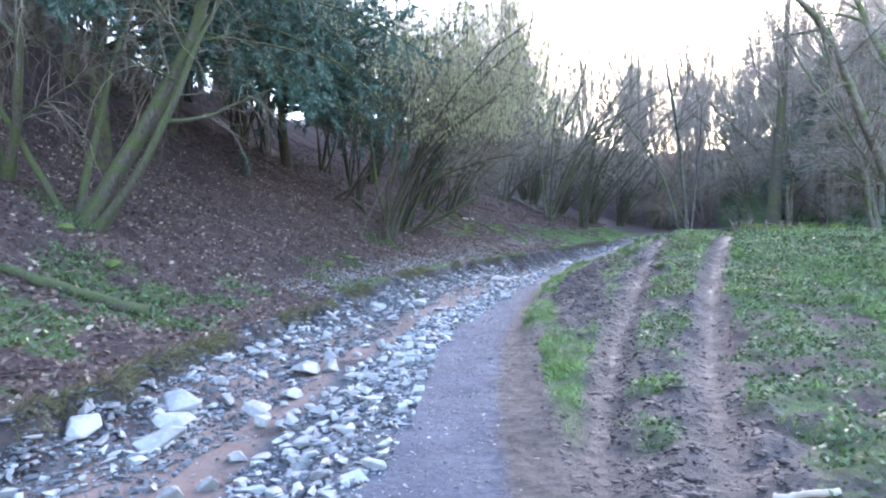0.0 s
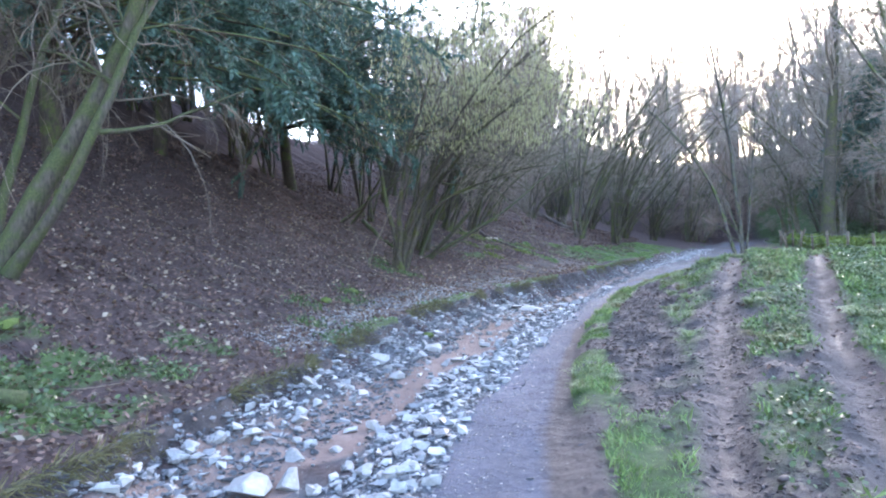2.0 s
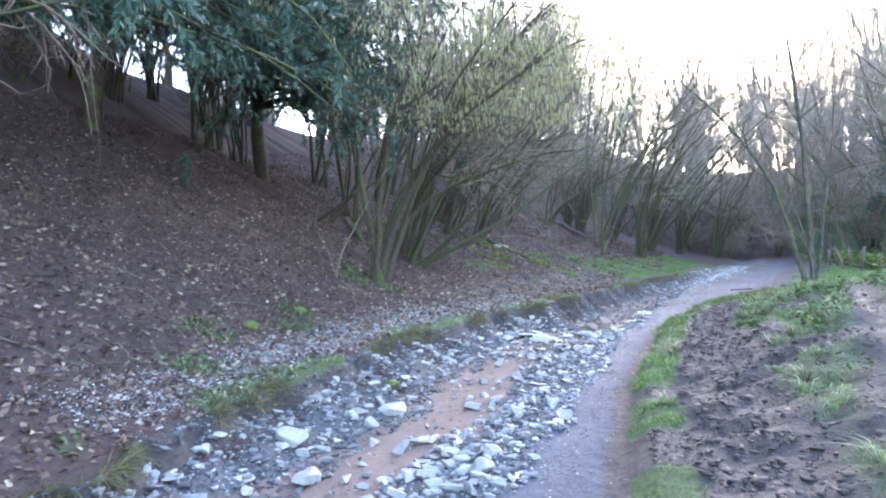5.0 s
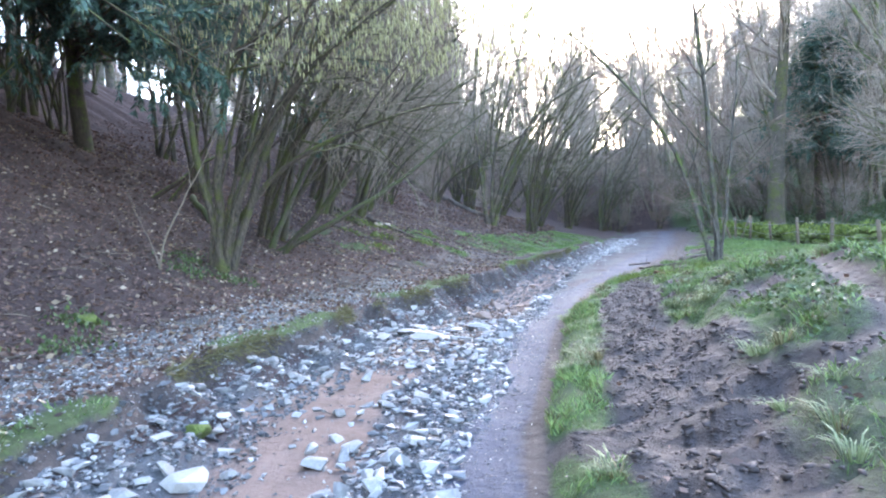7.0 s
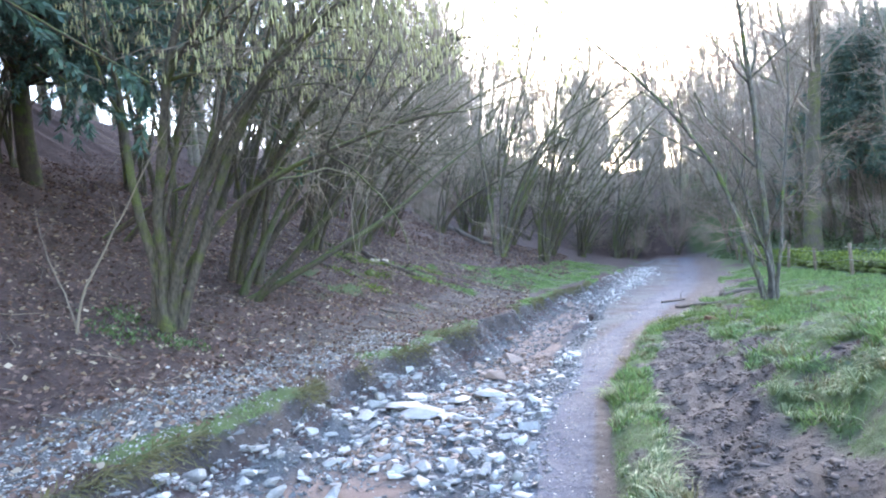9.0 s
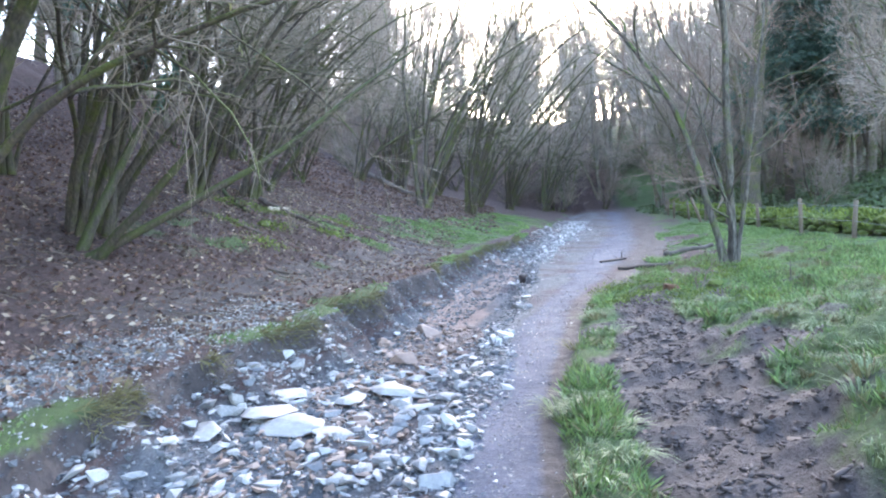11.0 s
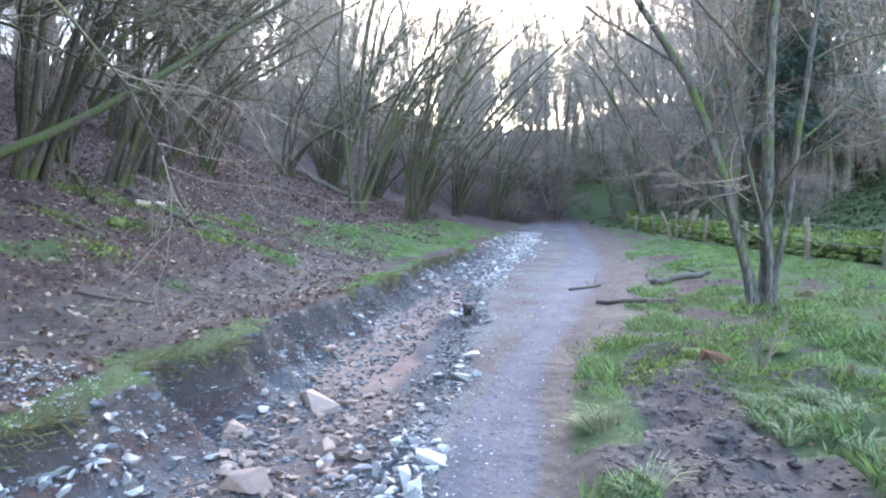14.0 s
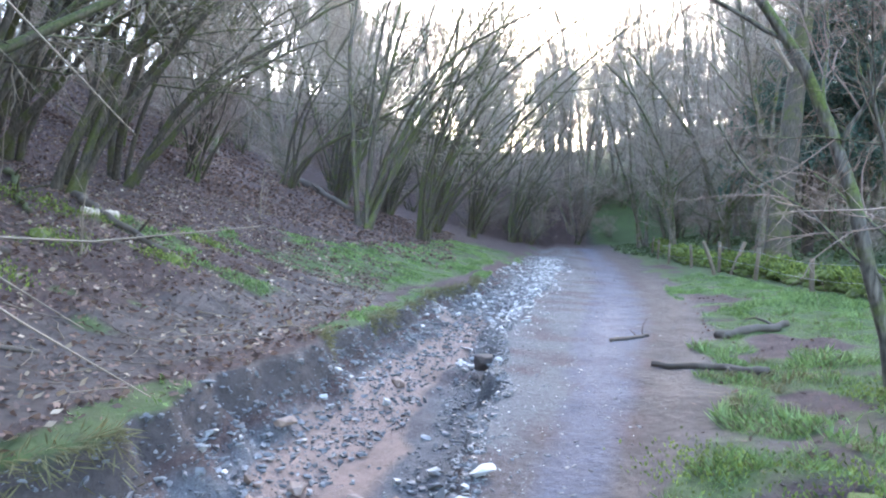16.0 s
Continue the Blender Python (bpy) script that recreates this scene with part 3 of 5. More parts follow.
def masks(X, Y):
    """Where the plan has trodden path, grit, clay, mud and turf."""
    lip, pl, pr = rough_lip(Y), rough_edge(Y), path_r(Y)
    big, small = wave(X, Y, 2.2, 31), wave(X, Y, 0.6, 32)
    width = np.maximum(pr - pl, 0.3)
    far = step(Y, 22, 30)
    inner = step((X - pl) / width, 0.02 + 0.25 * far, 0.25 + 0.35 * far) * (1 - step((X - pr) / width, -0.28 - 0.1 * far, 0.02 + 0.04 * far))
    path = inner * (0.75 + 0.25 * step(small, -0.6, 0.2))
    path = path * (1 - 0.2 * step(Y, 36, 46))
    grit = step(X - lip, 0.12, 0.5) * (1 - step((X - pl) / np.maximum(pr - pl, 0.3), 0.4, 0.8)) * (0.7 + 0.4 * small)
    strip = step(lip - X, 0.1, 0.5) * (1 - step(lip - X, 1.0, 1.7)) * step(Y, 13.5, 18) * (1 - step(Y, 23, 26))
    grit = np.maximum(grit, strip * 0.9)
    w = (X - lip) / np.maximum(pl - lip, 0.3)
    bend = 0.46 + 0.12 * wave(Y, Y * 0, 4.0, 33)
    clay = step(0.24 + 0.06 * small - np.abs(w - bend), -0.05, 0.1) * (1 - step(Y, 36, 41))
    clay = clay * along(Y, (0, 20, 21.5, 28.5, 30, 60), (1, 1, 0.25, 0.4, 1, 1)) * step(w, 0, 0.1) * (1 - step(w, 0.9, 1))
    e, d = X - pr, lip - X
    e = e - step(Y, 26, 31) * (0.45 * wave(X, Y, 0.9, 35) + 0.25 * small + 0.2)
    mud = step(e, 0.0, 0.4) * (1 - step(Y, 25, 29)) * step(0.15 + 0.5 * (1 - step(e, 1.6, 3.2)) + 0.4 * big, 0.1, 0.5)
    mud = np.maximum(mud, step(d, 0.3, 0.8) * (1 - step(d, 1.9, 2.8)) * step(Y, 22, 27) * (1 - step(Y, 36, 40)) * 0.95)
    mud = np.maximum(mud, step(e / np.maximum(pr - pl, 0.3), -0.5, -0.1) * (1 - step(e, 0.5, 1.2)) * 0.9)
    ruts = np.maximum(np.exp(-((X - rut_1(Y)) / 0.2) ** 2), np.exp(-((X - rut_2(Y)) / 0.2) ** 2)) * step(Y, 2, 5) * (1 - step(Y, 19, 23))
    mud = np.maximum(mud, ruts)
    mud = np.maximum(mud, step(d, -0.35, -0.05) * (1 - step(d, 0.02, 0.1)))
    turf = step(e, 0.1, 0.6) * step(0.25 * big + 0.5 * small + 0.3 + 0.35 * step(e, 1.3, 1.9) * step(Y, 13, 16) + 0.25 * step(Y, 30, 36) + 0.25 * step(e, 2.2, 3.6), 0.05, 0.5)
    verge = step(e, 0.0, 0.15) * (1 - step(e, 0.4, 0.7)) * step(Y, 9.5, 12) * (1 - step(Y, 28, 30)) * step(0.5 * small + 0.6, 0.2, 0.5)
    weeds = step(X - rut_2(Y), 0.15, 0.6) * (1 - step(Y, 11, 16))
    turf = turf * (1 - weeds) + weeds * np.clip(0.56 + 0.35 * wave(X, Y, 0.24, 36) + 0.08 * small + 0.06 * big, 0, 1)
    turf = np.maximum(turf, verge)
    lane = step(e, 0.45, 0.7) * (1 - step(e, 1.1, 1.6)) * step(Y, 10, 13) * (1 - step(Y, 25, 29))
    between = step(e, 0.5, 0.9) * (1 - step(X - rut_2(Y), 0.1, 0.5)) * (1 - step(Y, 16, 20))
    turf = turf * (1 - 0.9 * lane) * (1 - ruts) * (1 - 0.45 * between)
    turf = turf * (1 - 0.6 * step(wave(X, Y, 0.33, 37) + 0.3 * wave(X, Y, 1.2, 38), 0.3, 0.7) * step(e, 0.6, 1.0) * step(Y, 16, 20) * (1 - step(Y, 33, 38)))
    green = step(d, 0.25, 0.9) * step(Y, 35.5, 39.5) * (1 - step(d, 3.2, 5.0)) * (1 - step(Y, 58, 66))
    rim = step(d, -0.05, 0.05) * (1 - step(d, 0.25, 0.55)) * step(0.7 * wave(X * 0, Y, 2.6, 34) + 0.25 - 0.3 * step(Y, 28, 31), 0, 0.4) * step(Y, 11, 15)
    herb = step(d, 0.1, 0.5) * (1 - step(d, 2.0, 4.5)) * (1 - step(Y, 11, 15)) * step(0.6 * small + 0.4 * big + 0.25, 0.1, 0.5) * 0.8
    bare = step(d, 1.0, 2.0) * (1 - step(d, 4.5, 6.5)) * step(Y, 27, 31) * (1 - step(Y, 42, 48)) * step(0.6 * small + 0.3 * big, 0.1, 0.4) * 0.75
    turf = np.maximum.reduce([turf, green * (0.75 + 0.25 * small), rim, herb, bare])
    turf = np.maximum(turf, 0.85 * step(X, 11, 14) * step(0.6 * small + 0.4 * big + 0.2, 0.1, 0.5))
    near = 1 - step(Y, 70, 80)
    path, grit, clay = path * near, grit * near, clay * near
    wet = np.maximum.reduce([0.5 * path, 0.4 * mud, ruts ** 6 * (0.55 + 0.45 * small), 0.5 * clay, 0.3 * grit])
    return {"path": path, "grit": grit, "clay": clay, "mud": mud, "turf": turf, "wet": wet * (1 - turf)}


gx = spaced(-420, 420, -6.5, 7.5, 0.085)
gy = spaced(-60, 480, 2.5, 40.0, 0.105)
GX, GY = np.meshgrid(gx, gy)
GZ = height(GX, GY)
ny, nx = GX.shape
ii, jj = np.meshgrid(np.arange(ny - 1), np.arange(nx - 1), indexing="ij")
quads = np.stack([ii * nx + jj, ii * nx + jj + 1, (ii + 1) * nx + jj + 1, (ii + 1) * nx + jj], -1).reshape(-1, 4)
ground_mesh = mesh_of("ground", np.stack([GX, GY, GZ], -1), quads, M_GROUND)
for key, values in masks(GX, GY).items():
    ground_mesh.attributes.new(key, "FLOAT", "POINT").data.foreach_set("value", values.ravel().astype(np.float32))
ground = tagged(new("ground", ground_mesh), "woodland valley floor of leaf litter, mud, turf and a washed-out gravel track", "ground", kind="structure")


# ---- trees on the left side ----
def fan_of_stems(seed, count, lean, toward, spread, length, radius, bend, base=0.25):
    """Rows of stems that rise from one stool and lean mainly one way."""
    rng = np.random.default_rng(seed)
    rows = []
    for k in range(count):
        to = toward + rng.uniform(-spread, spread)
        a = rng.uniform(0, 2 * math.pi)
        rows.append((rng.uniform(*lean), to, length * rng.uniform(0.7, 1.1), radius * rng.uniform(0.55, 1.1), bend, base * math.cos(a), base * math.sin(a)))
    return rows


HAZEL = ((8, 2.7, 50, -0.1, 7, 5), (6, 1.2, 50, -0.1, 4, 4), (5, 0.55, 45, -0.15, 2, 3))
DENSE = ((11, 2.3, 46, 0.05, 8, 5), (8, 1.2, 42, 0.0, 5, 4), (9, 0.55, 45, -0.1, 2, 3))
OPEN = ((9, 3.0, 48, -0.1, 8, 5), (8, 1.4, 50, -0.15, 5, 4), (8, 0.6, 45, -0.2, 2, 3))
THIN = ((7, 2.5, 50, 0.0, 5, 4), (5, 1.2, 50, -0.1, 3, 3), (5, 0.6, 45, -0.15, 2, 3))
FAR = ((16, 3.8, 46, 0.35, 4, 3), (5, 1.9, 45, 0.1, 2, 3), (5, 1.0, 45, 0.0, 1, 3))
WOOD = ((16, 3.4, 46, 0.3, 5, 4), (7, 1.5, 45, 0.1, 3, 3), (7, 0.8, 45, 0.0, 1, 3))

bare_tree("hazel", 3, [(3, 40, 7.5, 0.10, (0.15, 0, 0), 0, 0), (7, -50, 7.5, 0.09, (0.35, -0.1, 0), 0.16, -0.1), (12, 10, 8.5, 0.09, (0.7, 0, -0.2), 0.2, 0.12)] + fan_of_stems(3, 7, (2, 26), -5, 85, 9.0, 0.075, (0.95, -0.3, -0.4), 0.16), OPEN, M_HAZEL, M_TWIG,
          "many-stemmed mossy hazel hung with pale catkins beside the gully", "hazel tree", -5.55, 23.9, catkins=9000, split=True, low=0.45)
bare_tree("leaning_tree", 7, [(30, 25, 8.0, 0.18, (0.1, 0, 0.35), 0, 0), (38, 10, 7.0, 0.10, (0.1, 0, 0.5), 0.3, 0), (18, 100, 6.5, 0.09, (0.3, -0.2, 0), -0.3, 0.2), (24, 200, 6, 0.08, (0, 0, 0), -0.4, 0.1)],
          HAZEL, M_MOSSY, M_TWIG, "mossy leaning tree with drooping bare twigs on the leaf-strewn slope", "tree", -6.8, 11.15, low=0.3, hang=6, split=True)
bare_tree("mossy_tree", 8, [(10, 20, 8.0, 0.13, (0.2, 0, 0.1), 0, 0), (22, 330, 7.0, 0.10, (0.2, 0, 0.2), 0.3, 0), (16, 180, 7, 0.1, (0, 0, 0), -0.3, 0)],
          HAZEL, M_MOSSY, M_TWIG, "moss-covered tree with hanging twigs at the slope foot", "tree", -8.5, 10.9, low=0.25, hang=5, split=True)
yew("yew", 21, -13.9, 23.4, 10, 2.3, 9.5, 8.5, 110, "dark green yew with drooping limbs on the slope")
yew("yew", 22, -12.0, 28.9, 10, 1.9, 9.5, 9.5, 130, "dark green yew with a forked mossy trunk on the slope", droop=-0.85, reach=(52, -36, 10.5, 2.6, 6.5))
yew("yew", 23, -10.2, 15.5, 10, 2.6, 9.5, 10.0, 175, "shady dark yew with limbs spread over bare leaf litter")
for k, (x, y) in enumerate(((-14.3, 28.6), (-13.9, 30.2), (-16.5, 27), (-9.4, 30.5), (-12, 33), (-15.5, 31), (-17, 36), (-19, 31.5), (-18, 28.5), (-21, 34), (-20, 26), (-23, 30))):
    bare_tree("hazel", 60 + k, fan_of_stems(60 + k, 7, (3, 18), 0, 180, 8.5, 0.07, (0.1, 0, 0)), THIN, M_HAZEL, M_HAZETWIG, "upright hazel stool of mossy stems on the slope", "hazel tree", x, y, "hazel stools of the slope", low=0.3, least=0.0035, split=True)
LEANERS = ((-6.4, 28.5, 5, 32), (-6.9, 29.6, 4, 28), (-7.0, 34.3, 6, 36), (-8.5, 38.0, 5, 30), (-6.5, 37.0, 4, 28), (-7.1, 40.4, 4, 34), (-10.5, 35, 5, 28), (-12, 40, 5, 25),
           (-9.8, 44, 5, 25), (-13, 46, 5, 22), (-7.8, 46.5, 4, 26), (-11, 52, 5, 24), (-6.2, 52.5, 5, 26), (-15, 56, 5, 20))
for k, (x, y, n, lean) in enumerate(LEANERS):
    bare_tree("hazel", 80 + k, fan_of_stems(80 + k, n + 2, (6, lean), -10, 55, 8.6, 0.095, (0.55, -0.1, -0.2), 0.3), HAZEL if k < 5 else THIN, M_HAZEL, M_TWIG if k < 5 else M_HAZETWIG,
              "mossy hazel stool leaning out over the track", "hazel tree", x, y, "hazels leaning from the bank", low=0.35, least=0.0032, split=True)
for k, (x, y) in enumerate(((-2.5, 50.0), (-0.35, 53.5), (-0.2, 63.0), (-4.5, 57), (-3, 64), (2.2, 70.5), (-7, 68), (5.5, 78))):
    bare_tree("hazel", 110 + k, fan_of_stems(110 + k, 14, (3, 28), 10, 120, 13.0 if k < 3 else 11.0, 0.105, (0.5, 0, -0.15)), THIN, M_HAZEL, M_HAZETWIG, "grey many-stemmed hazel at the bend of the track", "hazel tree", x, y, "hazels at the bend", low=0.3, least=0.006, split=True)

bare_tree("leaning_hazel", 91, [(58, 15, 7.5, 0.08, (0.1, 0.3, 0.25), 0, 0), (44, -10, 7.0, 0.08, (0.3, 0, -0.1), 0.2, 0.1), (30, 60, 7.5, 0.09, (0.4, 0, 0), -0.2, 0.2)], HAZEL, M_MOSSY, M_TWIG,
          "mossy hazel reaching low limbs out over the track", "hazel tree", -6.0, 27.6, low=0.5, split=True)

yew("yew", 27, -18.5, 25.0, 10, 1.5, 9.5, 7.0, 70, "dark green yew high on the wooded slope", needles=34)
yew("yew", 28, -16.0, 16.0, 10, 1.5, 9.5, 7.0, 60, "dark green yew high on the shady slope", needles=34)

# ---- trees on the right side ----
bare_tree("alder", 31, [(9, 178, 8.0, 0.075, (-0.14, 0, 0.0), -0.07, 0), (1, 60, 8.5, 0.09, (0, 0, 0.1), 0.04, 0.03), (7, 20, 6.0, 0.05, (0.1, 0, 0.1), 0.13, 0), (5, 250, 3.2, 0.05, (0, 0, 0), 0.02, -0.1)],
          DENSE, M_PALE, M_REDTWIG, "three-stemmed tree with lichen-pale bark and a mossy foot on turf", "tree", 5.15, 30.1, split=True, low=0.3)
bare_tree("tall_tree", 32, [(2, 0, 17, 0.40, (-0.05, 0, 0.1), 0, 0)], ((26, 4.2, 55, 0.3, 8, 5), (9, 1.6, 45, 0.1, 4, 4), (9, 0.7, 45, 0, 2, 3)), M_HAZEL, M_HAZETWIG, "tall straight grey-barked tree with a mossy trunk behind the wall", "tree", 11.4, 46.0, wander=0.02, low=0.3)
bare_tree("overhanging_tree", 33, [(20, 200, 9.5, 0.17, (-0.75, -0.15, -0.35), 0, 0), (8, 170, 10, 0.15, (-0.3, 0, 0), 0.3, 0.2)], DENSE, M_GREY, M_REDTWIG, "bare tree arching its limbs over the muddy verge", "tree", 10.3, 22.0, split=True)
RIGHT = ((14.3, 37.0), (15.5, 30.0), (13.5, 52), (16.5, 44), (18.5, 52), (21, 40), (15.5, 60), (19.5, 63), (13.2, 68), (24, 56), (25, 70), (17.5, 76), (29, 62), (22, 33), (26, 46), (12.5, 60))
for k, (x, y) in enumerate(RIGHT):
    bare_tree("tree", 140 + k, fan_of_stems(140 + k, 3, (2, 16), 180, 110, 15.0, 0.15, (-0.15, 0, 0.1)), WOOD, M_GREY, M_HAZETWIG, "bare grey woodland tree beyond the mossy wall", "tree", x, y, "trees beyond the wall", least=0.009, split=True)
yew("yew", 25, 16.0, 53.0, 12, 4.0, 11.5, 4.5, 90, "dark evergreen yew beyond the mossy wall")
yew("yew", 26, 20.5, 57.0, 13, 3.2, 12, 5.0, 80, "tall dark evergreen yew on the far slope")

# ---- the woods behind: a few kinds of bare tree, repeated ----
kinds = []
for k in range(5):
    rng_k = random.Random(200 + k)
    kinds.append(bare_tree("woodland_tree", 200 + k, [(rng_k.uniform(1, 6), rng_k.uniform(0, 360), 18.0 + k, 0.19, (0, 0, 0.1), 0, 0), (rng_k.uniform(5, 14), rng_k.uniform(0, 360), 13.0, 0.12, (0, 0, 0.2), 0.3, 0)], FAR,
                           M_GREY, M_HAZETWIG, "tall bare tree of the wooded valley side", "tree", 4.0 + 6 * k, 92.0 + 3 * k, "woods of the valley", least=0.017))
wood = random.Random(5)


def far_spots():
    for k in range(46):
        y = wood.uniform(34, 100)
        yield float(lip_x(y)) - wood.uniform(13, 50), y
    for k in range(44):
        y = wood.uniform(30, 105)
        yield 22 + 0.1 * max(y - 40, 0) + wood.uniform(0, 38), y
    for k in range(84):
        yield wood.uniform(-16, 32), wood.uniform(81, 108)
    for k in range(70):
        yield wood.uniform(-38, 48), wood.uniform(100, 140)
    for k in range(26):
        yield wood.uniform(-34, -17), wood.uniform(2, 38)
    for k in range(14):
        y = wood.uniform(40, 80)
        yield float(lip_x(y)) - wood.uniform(12, 26), y
    for k in range(16):
        y = wood.uniform(46, 80)
        yield 14 + 0.1 * max(y - 40, 0) + wood.uniform(1, 10), y
    for k in range(16):
        yield wood.choice((-1, 1)) * wood.uniform(7, 30), wood.uniform(-24, -8)


for x, y in far_spots():
    src = wood.choice(kinds)
    cp = copy_thing(src, pose(x, y, ground_at(x, y) - 0.3, wood.uniform(-4, 4), wood.uniform(-4, 4), wood.uniform(0, 360)))
    s = wood.uniform(0.75, 1.2)
    cp.scale = (s, s, s)

# low scrub where the track bends out of sight, and under the woods
scrubs = []
for k in range(3):
    scrubs.append(bare_tree("scrub_bush", 230 + k, fan_of_stems(230 + k, 9, (5, 45), 0, 180, 3.6, 0.04, (0, 0, 0.1)), ((6, 1.3, 45, 0.1, 2, 3), (5, 0.8, 45, 0, 1, 3), (3, 0.5, 45, 0, 1, 3)),
                            (M_HAZEL, M_GREY, M_DARKBARK)[k], (M_TWIG, M_HAZETWIG, M_REDTWIG)[k], "low tangled scrub bush under the trees", "bush", 3.0 + 4 * k, 79.0, "scrub of the wood", least=0.007))


def scrub_spots():
    for k in range(14):
        yield wood.uniform(-4, 17), wood.uniform(79, 92)
    for k in range(26):
        yield wood.uniform(-30, -16), wood.uniform(4, 40)
    for k in range(28):
        y = wood.uniform(40, 80)
        yield float(lip_x(y)) - wood.uniform(9, 26), y
    for k in range(34):
        y = wood.uniform(32, 80)
        yield 13.5 + 0.1 * max(y - 40, 0) + wood.uniform(0, 16), y


for x, y in scrub_spots():
    cp = copy_thing(wood.choice(scrubs), pose(x, y, ground_at(x, y) - 0.1, 0, 0, wood.uniform(0, 360)))
    s = wood.uniform(0.6, 1.3)
    cp.scale = (s, s, s)


# ---- stones of the gully ----
rs = np.random.default_rng(77)
STONES = [stone_mesh("stone", rs, M_STONE, sq, 13) for sq in (0.45, 0.6, 0.7, 0.5, 0.8, 0.42, 0.55, 0.65)]
CLAYS = [stone_mesh("stone", rs, M_CLAYSTONE, sq, 14) for sq in (0.5, 0.6)]


def lay_stone(x, y, size, label, me=None, tilt=14, name="stone", category="stone", group="stones of the gully", stretch=(1, 1, 1), sunk=0.3):
    me = me or STONES[rs.integers(len(STONES))]
    ob = new(name, me)
    ob.matrix_world = pose(x, y, ground_at(x, y) + size * (0.3 - sunk * 0.5), rs.uniform(-tilt, tilt), rs.uniform(-tilt, tilt), rs.uniform(0, 360))
    ob.scale = tuple(size * s for s in stretch)
    return tagged(ob, label, category, group)


for x, y, size in ((-1.35, 9.05, 0.62), (-1.05, 9.2, 0.42), (-1.62, 6.7, 0.60), (-1.35, 6.35, 0.5), (-1.2, 5.9, 0.55), (-1.75, 5.6, 0.45), (-0.95, 7.9, 0.42), (-1.0, 7.2, 0.45), (-0.7, 6.9, 0.35), (-2.0, 16.4, 0.42),
                   (-1.1, 16.9, 0.36), (-2.4, 14.6, 0.4), (-1.8, 13.9, 0.36), (-2.9, 20.1, 0.34), (-2.3, 11.9, 0.34), (-1.95, 11.0, 0.32), (-0.85, 17.3, 0.33)):
    lay_stone(x, y, size, "large pale limestone lump washed out in the gully", stretch=(1, 0.75, 0.75))
for x, y, size in ((-1.75, 23.75, 0.95), (-1.35, 23.35, 0.75), (-0.45, 24.6, 0.9), (-1.0, 24.4, 0.6), (-1.7, 24.6, 0.65), (-0.9, 23.2, 0.5), (-2.1, 23.1, 0.5), (-0.2, 24.0, 0.5)):
    lay_stone(x, y, size, "broad flat pale limestone slab in the gully", STONES[5], 11, "stone_slab", "stone slab", "slabs of the gully", (1, 0.72, 0.34), 0.42)
for x, y, size in ((-0.5, 28.6, 0.6), (-0.2, 27.2, 0.4), (-0.7, 30.7, 0.3), (-1.1, 27.6, 0.42), (-0.3, 29.6, 0.3), (0.3, 33.0, 0.35), (-0.6, 26.2, 0.45)):
    lay_stone(x, y, size, "clay-smeared grey block stone in the gully bed", CLAYS[rs.integers(2)], 18, stretch=(1, 0.7, 0.8))
count = 0
while count < 240:
    y = rs.uniform(4.5, 27)
    lx, rx = float(rough_lip(np.array(y))), float(rough_edge(np.array(y)))
    w = rs.uniform(0.1, 0.95)
    if 0.3 < w < 0.6 and rs.uniform() < 0.7:
        continue
    lay_stone(lx + (rx - lx) * w, y, rs.uniform(0.10, 0.26), "pale broken limestone in the gully bed", sunk=0.25)
    count += 1

# rubble and chippings: far too many to count
CHIPS = []
for k in range(10):
    bm = hull(rs, 9 + k % 4, 0.65)
    bmesh.ops.triangulate(bm, faces=bm.faces)
    bm.verts.index_update()
    CHIPS.append((np.array([v.co[:] for v in bm.verts]), np.array([[v.index for v in f.verts] for f in bm.faces])))
    bm.free()


def rubble(name, n, spread, lo, hi, mat, label, squash=0.6, sink=0.2, smooth=False):
    """Small broken stones strewn by the function spread(n) that gives their x and y."""
    X, Y = spread(n)
    vs, fs, base = [], [], 0
    for k, (cv, cf) in enumerate(CHIPS):
        x, y = X[k::len(CHIPS)], Y[k::len(CHIPS)]
        n = len(x)
        size = lo * (hi / lo) ** (rs.uniform(0, 1, n) ** 2.8)
        v = cv[None] * size[:, None, None] * np.stack([rs.uniform(0.8, 1.7, n), rs.uniform(0.5, 1.1, n), rs.uniform(0.5, 1.15, n) * squash], -1)[:, None, :]
        a, t = rs.uniform(0, 2 * math.pi, n), rs.normal(0, 0.5, n)
        v = np.stack([v[..., 0], v[..., 1] * np.cos(t)[:, None] - v[..., 2] * np.sin(t)[:, None], v[..., 1] * np.sin(t)[:, None] + v[..., 2] * np.cos(t)[:, None]], -1)
        v = np.stack([v[..., 0] * np.cos(a)[:, None] - v[..., 1] * np.sin(a)[:, None], v[..., 0] * np.sin(a)[:, None] + v[..., 1] * np.cos(a)[:, None], v[..., 2]], -1)
        v += np.stack([x, y, height(x, y) + size * sink], -1)[:, None, :]
        vs.append(v.reshape(-1, 3))
        fs.append((cf[None] + (np.arange(n) * len(cv))[:, None, None]).reshape(-1, 3) + base)
        base += len(vs[-1])
    return tagged(new(name, mesh_of(name, np.concatenate(vs), np.concatenate(fs), mat, smooth)), label, "rubble", kind="stuff")


